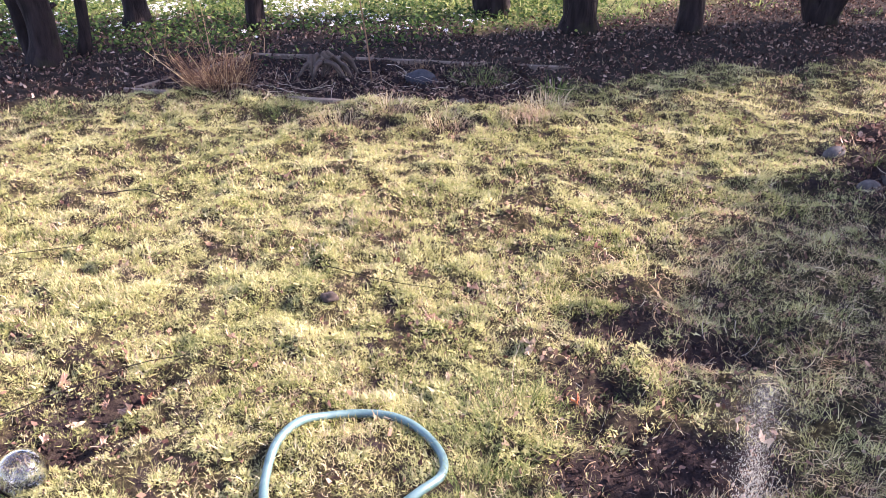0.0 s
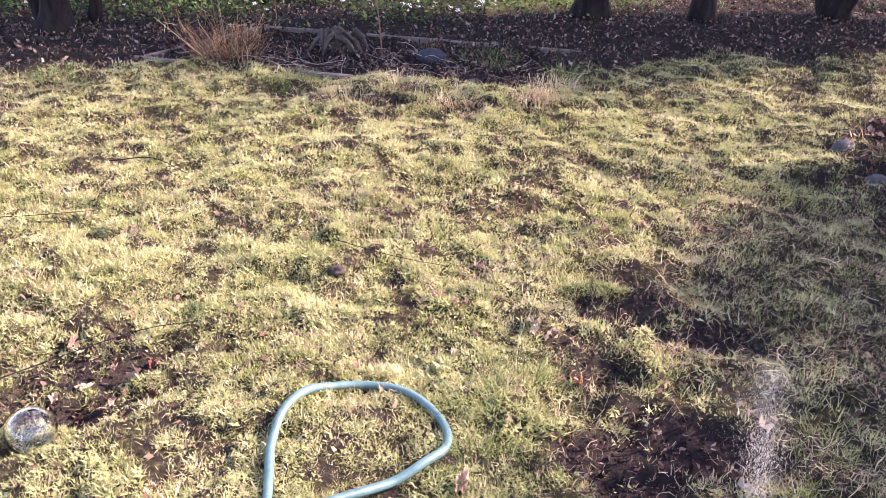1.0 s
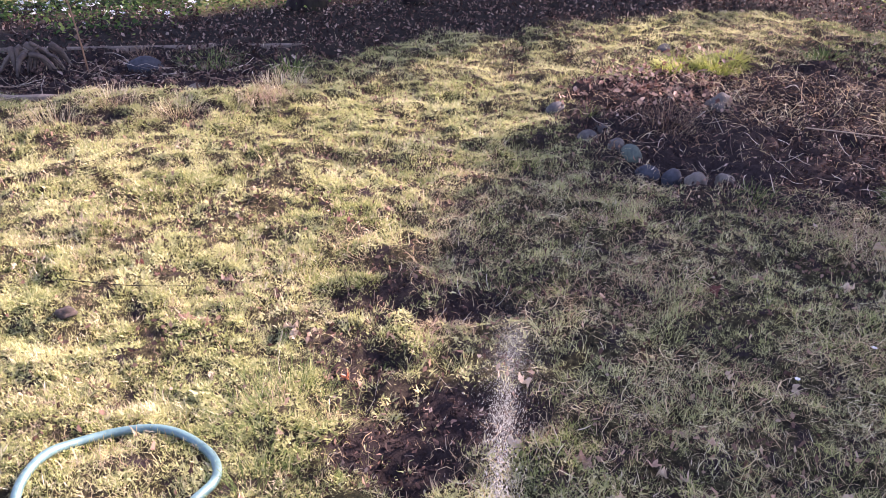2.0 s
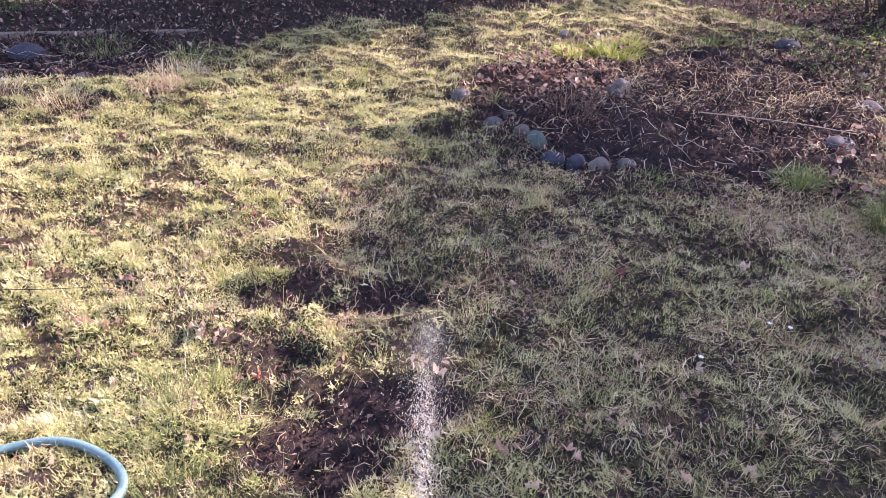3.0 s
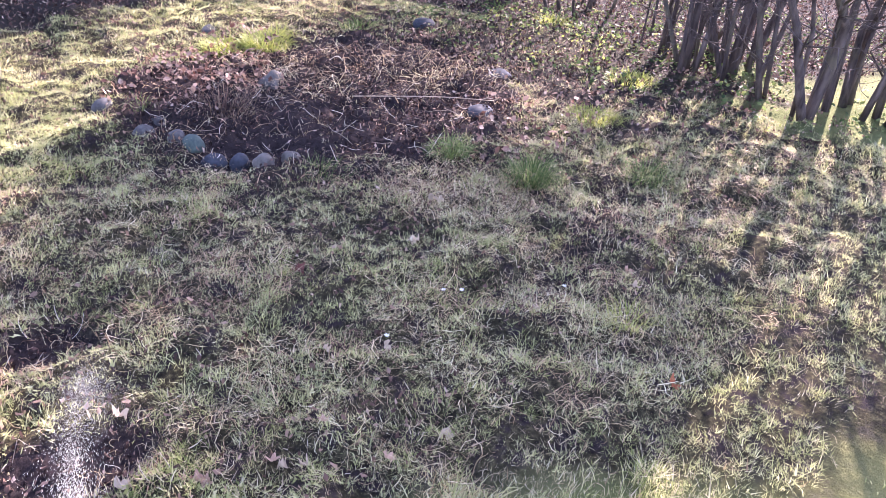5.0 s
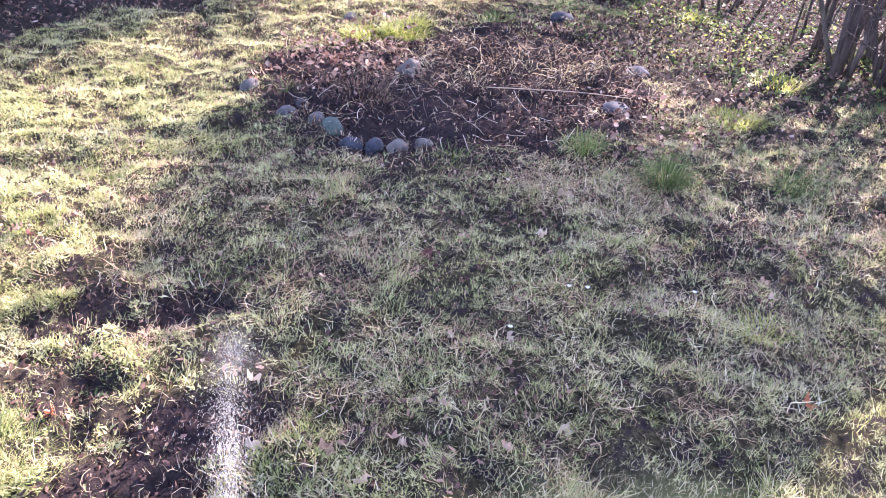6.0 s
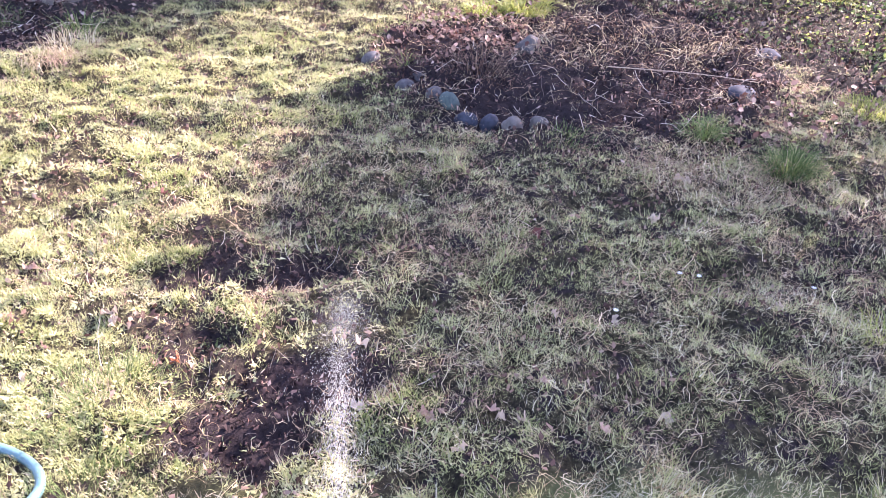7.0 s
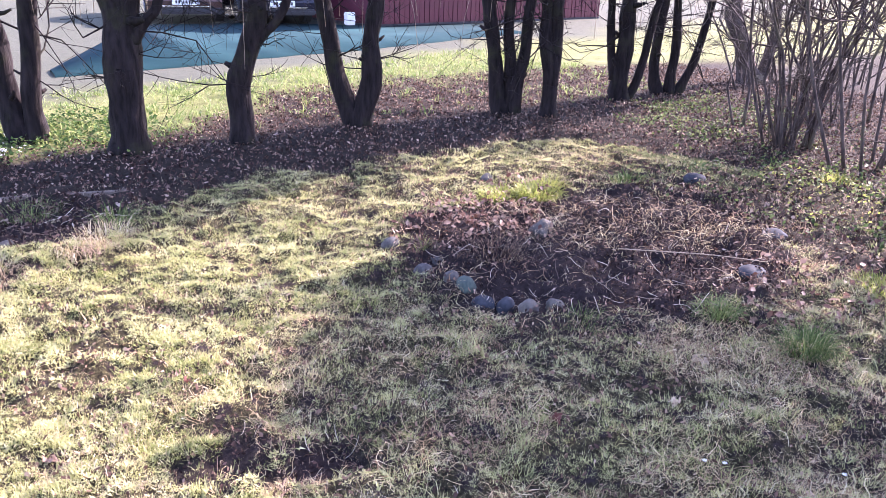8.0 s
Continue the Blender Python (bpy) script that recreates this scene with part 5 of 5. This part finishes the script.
def car(x, y, turn, colour, label):
    """A parked car whose nose points along local -y."""
    base = thing("car", x, y, 0.03, label, "car", "parked cars")
    base.rotation_euler = (0, 0, radians(turn))
    body_m = paint("car paint", colour, 0.25, 0.3)
    prof = [(-2.1, 0.28), (-2.16, 0.5), (-2.08, 0.78), (-1.15, 0.98), (-0.55, 1.42), (0.9, 1.48), (1.75, 1.05), (2.1, 0.95), (2.14, 0.5), (2.05, 0.28)]
    bm = bmesh.new()
    rows = []
    for s, k in ((-0.88, 0.94), (-0.82, 1.0), (0.82, 1.0), (0.88, 0.94)):
        rows.append([bm.verts.new((s * (1 - 0.16 * max(0, z - 0.98) / 0.5), yy * k, z)) for yy, z in prof])
    for r0, r1 in zip(rows, rows[1:]):
        for j in range(len(prof)):
            bm.faces.new((r0[j], r1[j], r1[(j + 1) % len(prof)], r0[(j + 1) % len(prof)]))
    bm.faces.new(rows[0])
    bm.faces.new(rows[-1][::-1])
    bmesh.ops.recalc_face_normals(bm, faces=bm.faces)
    part("body", bm, body_m, base)
    for sx in (-1, 1):
        for wy in (-1.35, 1.3):
            bm = bmesh.new()
            disc(bm, 0.32, sx * 0.70, sx * 0.905, wy, 0.31)
            w = part("wheel", bm, M_TYRE, base)
            bm = bmesh.new()
            disc(bm, 0.20, sx * 0.88, sx * 0.915, wy, 0.31, 16)
            part("rim", bm, M_CHROME, w)
        bm = bmesh.new()
        box(bm, sx * 0.62 - 0.18, sx * 0.62 + 0.18, -2.19, -2.08, 0.62, 0.76, 0.03)
        part("headlamp", bm, M_LAMP, base)
        bm = bmesh.new()
        box(bm, sx * 0.845 - 0.01, sx * 0.845 + 0.01, -0.5, 1.0, 1.02, 1.36, 0.004)
        part("side_window", bm, M_WINDOW, base)
    bm = bmesh.new()
    box(bm, -0.84, 0.84, -2.24, -2.05, 0.22, 0.36, 0.04)
    part("bumper", bm, M_DARKPLASTIC, base)
    bm = bmesh.new()
    box(bm, -0.55, 0.55, -2.21, -2.12, 0.58, 0.72, 0.02)
    part("grille", bm, M_DARKPLASTIC, base)
    bm = bmesh.new()
    box(bm, -0.62, 0.62, -2.245, -2.20, 0.385, 0.405, 0.004)
    part("trim_strip", bm, M_CHROME, base, "bright trim strip")
    bm = bmesh.new()
    box(bm, -0.30, 0.30, -2.26, -2.225, 0.425, 0.555, 0.006)
    p = part("number_plate", bm, M_PLATE, base, "white number plate")
    for k in range(7):
        bm = bmesh.new()
        u = -0.21 + k * 0.066 + (0.03 if k > 1 else 0)
        box(bm, u - 0.02, u + 0.02, -2.268, -2.262, 0.455, 0.525)
        part("bar", bm, M_DARKPLASTIC, p)
    bm = bmesh.new()
    vs = [bm.verts.new(c) for c in ((-0.68, -1.10, 1.02), (0.68, -1.10, 1.02), (0.62, -0.60, 1.40), (-0.62, -0.60, 1.40))]
    f = bm.faces.new(vs)
    r = bmesh.ops.extrude_face_region(bm, geom=[f])
    for v in r["geom"]:
        if isinstance(v, bmesh.types.BMVert):
            v.co += Vector((0, -0.02, 0.015))
    bmesh.ops.recalc_face_normals(bm, faces=bm.faces)
    part("windscreen", bm, M_WINDOW, base)
    return base


car(6.85, 21.15, -4, (0.03, 0.028, 0.04), "dark blue-black parked car on the asphalt edge")
car(4.95, 21.7, -10, (0.11, 0.06, 0.045), "brown parked car on the pale gravel")
crate_bm = bmesh.new()
box(crate_bm, -0.11, 0.11, -0.10, 0.10, 0.0, 0.30, 0.015)
for z in (0.10, 0.22):
    box(crate_bm, -0.116, 0.116, -0.106, 0.106, z, z + 0.03, 0.004)
crate = part("crate", crate_bm, M_PLATE)
crate.location = (8.35, 18.75, 0.03)
tagged(crate, "small white crate on the asphalt edge", "crate")


def barn():
    """A long red board-clad building."""
    a, b = Vector((8.8, 18.35, 0)), Vector((17.86, 20.45, 0))
    d = (b - a).normalized()
    ln = (b - a).length
    base = thing("barn", a.x, a.y, 0, "long dark red board-clad barn wall beyond the driveway", "barn")
    base.rotation_euler = (0, 0, math.atan2(d.y, d.x))
    bm = bmesh.new()
    box(bm, 0, ln, 0.03, 5.0, 0.05, 2.3)
    part("wall", bm, M_RED, base)
    bm = bmesh.new()
    box(bm, -0.02, ln + 0.02, 0.01, 5.02, -0.1, 0.06, 0.01)
    part("plinth", bm, M_DARKSTONE, base)
    bm = bmesh.new()
    for s in (0, 1):
        y0, y1 = (-0.35, 2.5) if s == 0 else (5.35, 2.5)
        q = [bm.verts.new(c) for c in ((-0.3, y0, 2.25), (ln + 0.3, y0, 2.25), (ln + 0.3, y1, 3.3), (-0.3, y1, 3.3), (-0.3, y0, 2.37), (ln + 0.3, y0, 2.37), (ln + 0.3, y1, 3.42), (-0.3, y1, 3.42))]
        for f in ((0, 1, 2, 3), (4, 5, 6, 7), (0, 1, 5, 4), (1, 2, 6, 5), (2, 3, 7, 6), (3, 0, 4, 7)):
            bm.faces.new([q[i] for i in f])
    bmesh.ops.recalc_face_normals(bm, faces=bm.faces)
    part("roof", bm, M_DARKPLASTIC, base, "dark pitched roof")
    me = None
    n = int(ln / 0.17)
    for k in range(n):
        if me is None:
            bm = bmesh.new()
            box(bm, -0.078, 0.078, 0.0, 0.03, 0.07, 2.28, 0.004)
            me = bpy.data.meshes.new("board")
            bm.to_mesh(me)
            bm.free()
            me.materials.append(M_RED)
        ob = new("board", me)
        ob.parent = base
        ob.location = (0.085 + k * 0.17, -0.006 * (k % 3), 0)


barn()


# ---- water from the hose nozzle ----
def spray():
    """A jet of drops that leaves the nozzle below the eye, widens and breaks up as it falls."""
    m, nd, lk, b = material("cream water drops", 0.15, 0.5)
    # Cream colour and long drops stand in for scattered light and motion blur.
    b.inputs["Base Color"].default_value = (0.42, 0.42, 0.37, 1)
    b.inputs["Transmission Weight"].default_value = 0.25
    b.inputs["IOR"].default_value = 1.33
    n = 17000
    u = rng.uniform(0, 1, n) ** 1.15
    p0, p1 = np.array([0.26, 0.28, 0.80]), np.array([0.90, 1.62, 0.02])
    p = p0[None] + (p1 - p0)[None] * u[:, None]
    p[:, 2] = 0.80 + 0.26 * u - 1.04 * u * u
    wide = 0.010 + 0.036 * u ** 1.6
    away = rng.normal(0, 1, (n, 3)) * rng.choice([0.55, 1.0, 1.9], (n, 1), p=[0.35, 0.45, 0.2])
    puff = 0.5 * vnoise(14 * u, 0 * u, 1.0, 97)
    p += (away + puff[:, None]) * wide[:, None] * np.array([1, 1.2, 0.8])
    p[:, 2] = np.maximum(p[:, 2], height(p[:, 0], p[:, 1]) + 0.01)
    slope = (0.26 - 2.08 * u) / 1.48
    drop = ([(0, 0, 3.0), (0.26, 0, -1.6), (-0.13, 0.22, -1.6), (-0.13, -0.22, -1.6)], [(0, 1, 2), (0, 2, 3), (0, 3, 1), (3, 2, 1)])
    ob = scatter("water_jet", [drop], p, np.full(n, -0.46), rng.normal(0, 0.18, n) - (math.pi / 2 - np.arctan(slope)), rng.normal(0, 0.2, n), rng.uniform(0.0005, 0.0013, n), m)
    tagged(ob, "white jet of water drops spraying onto bare soil", "water", kind="stuff")


spray()
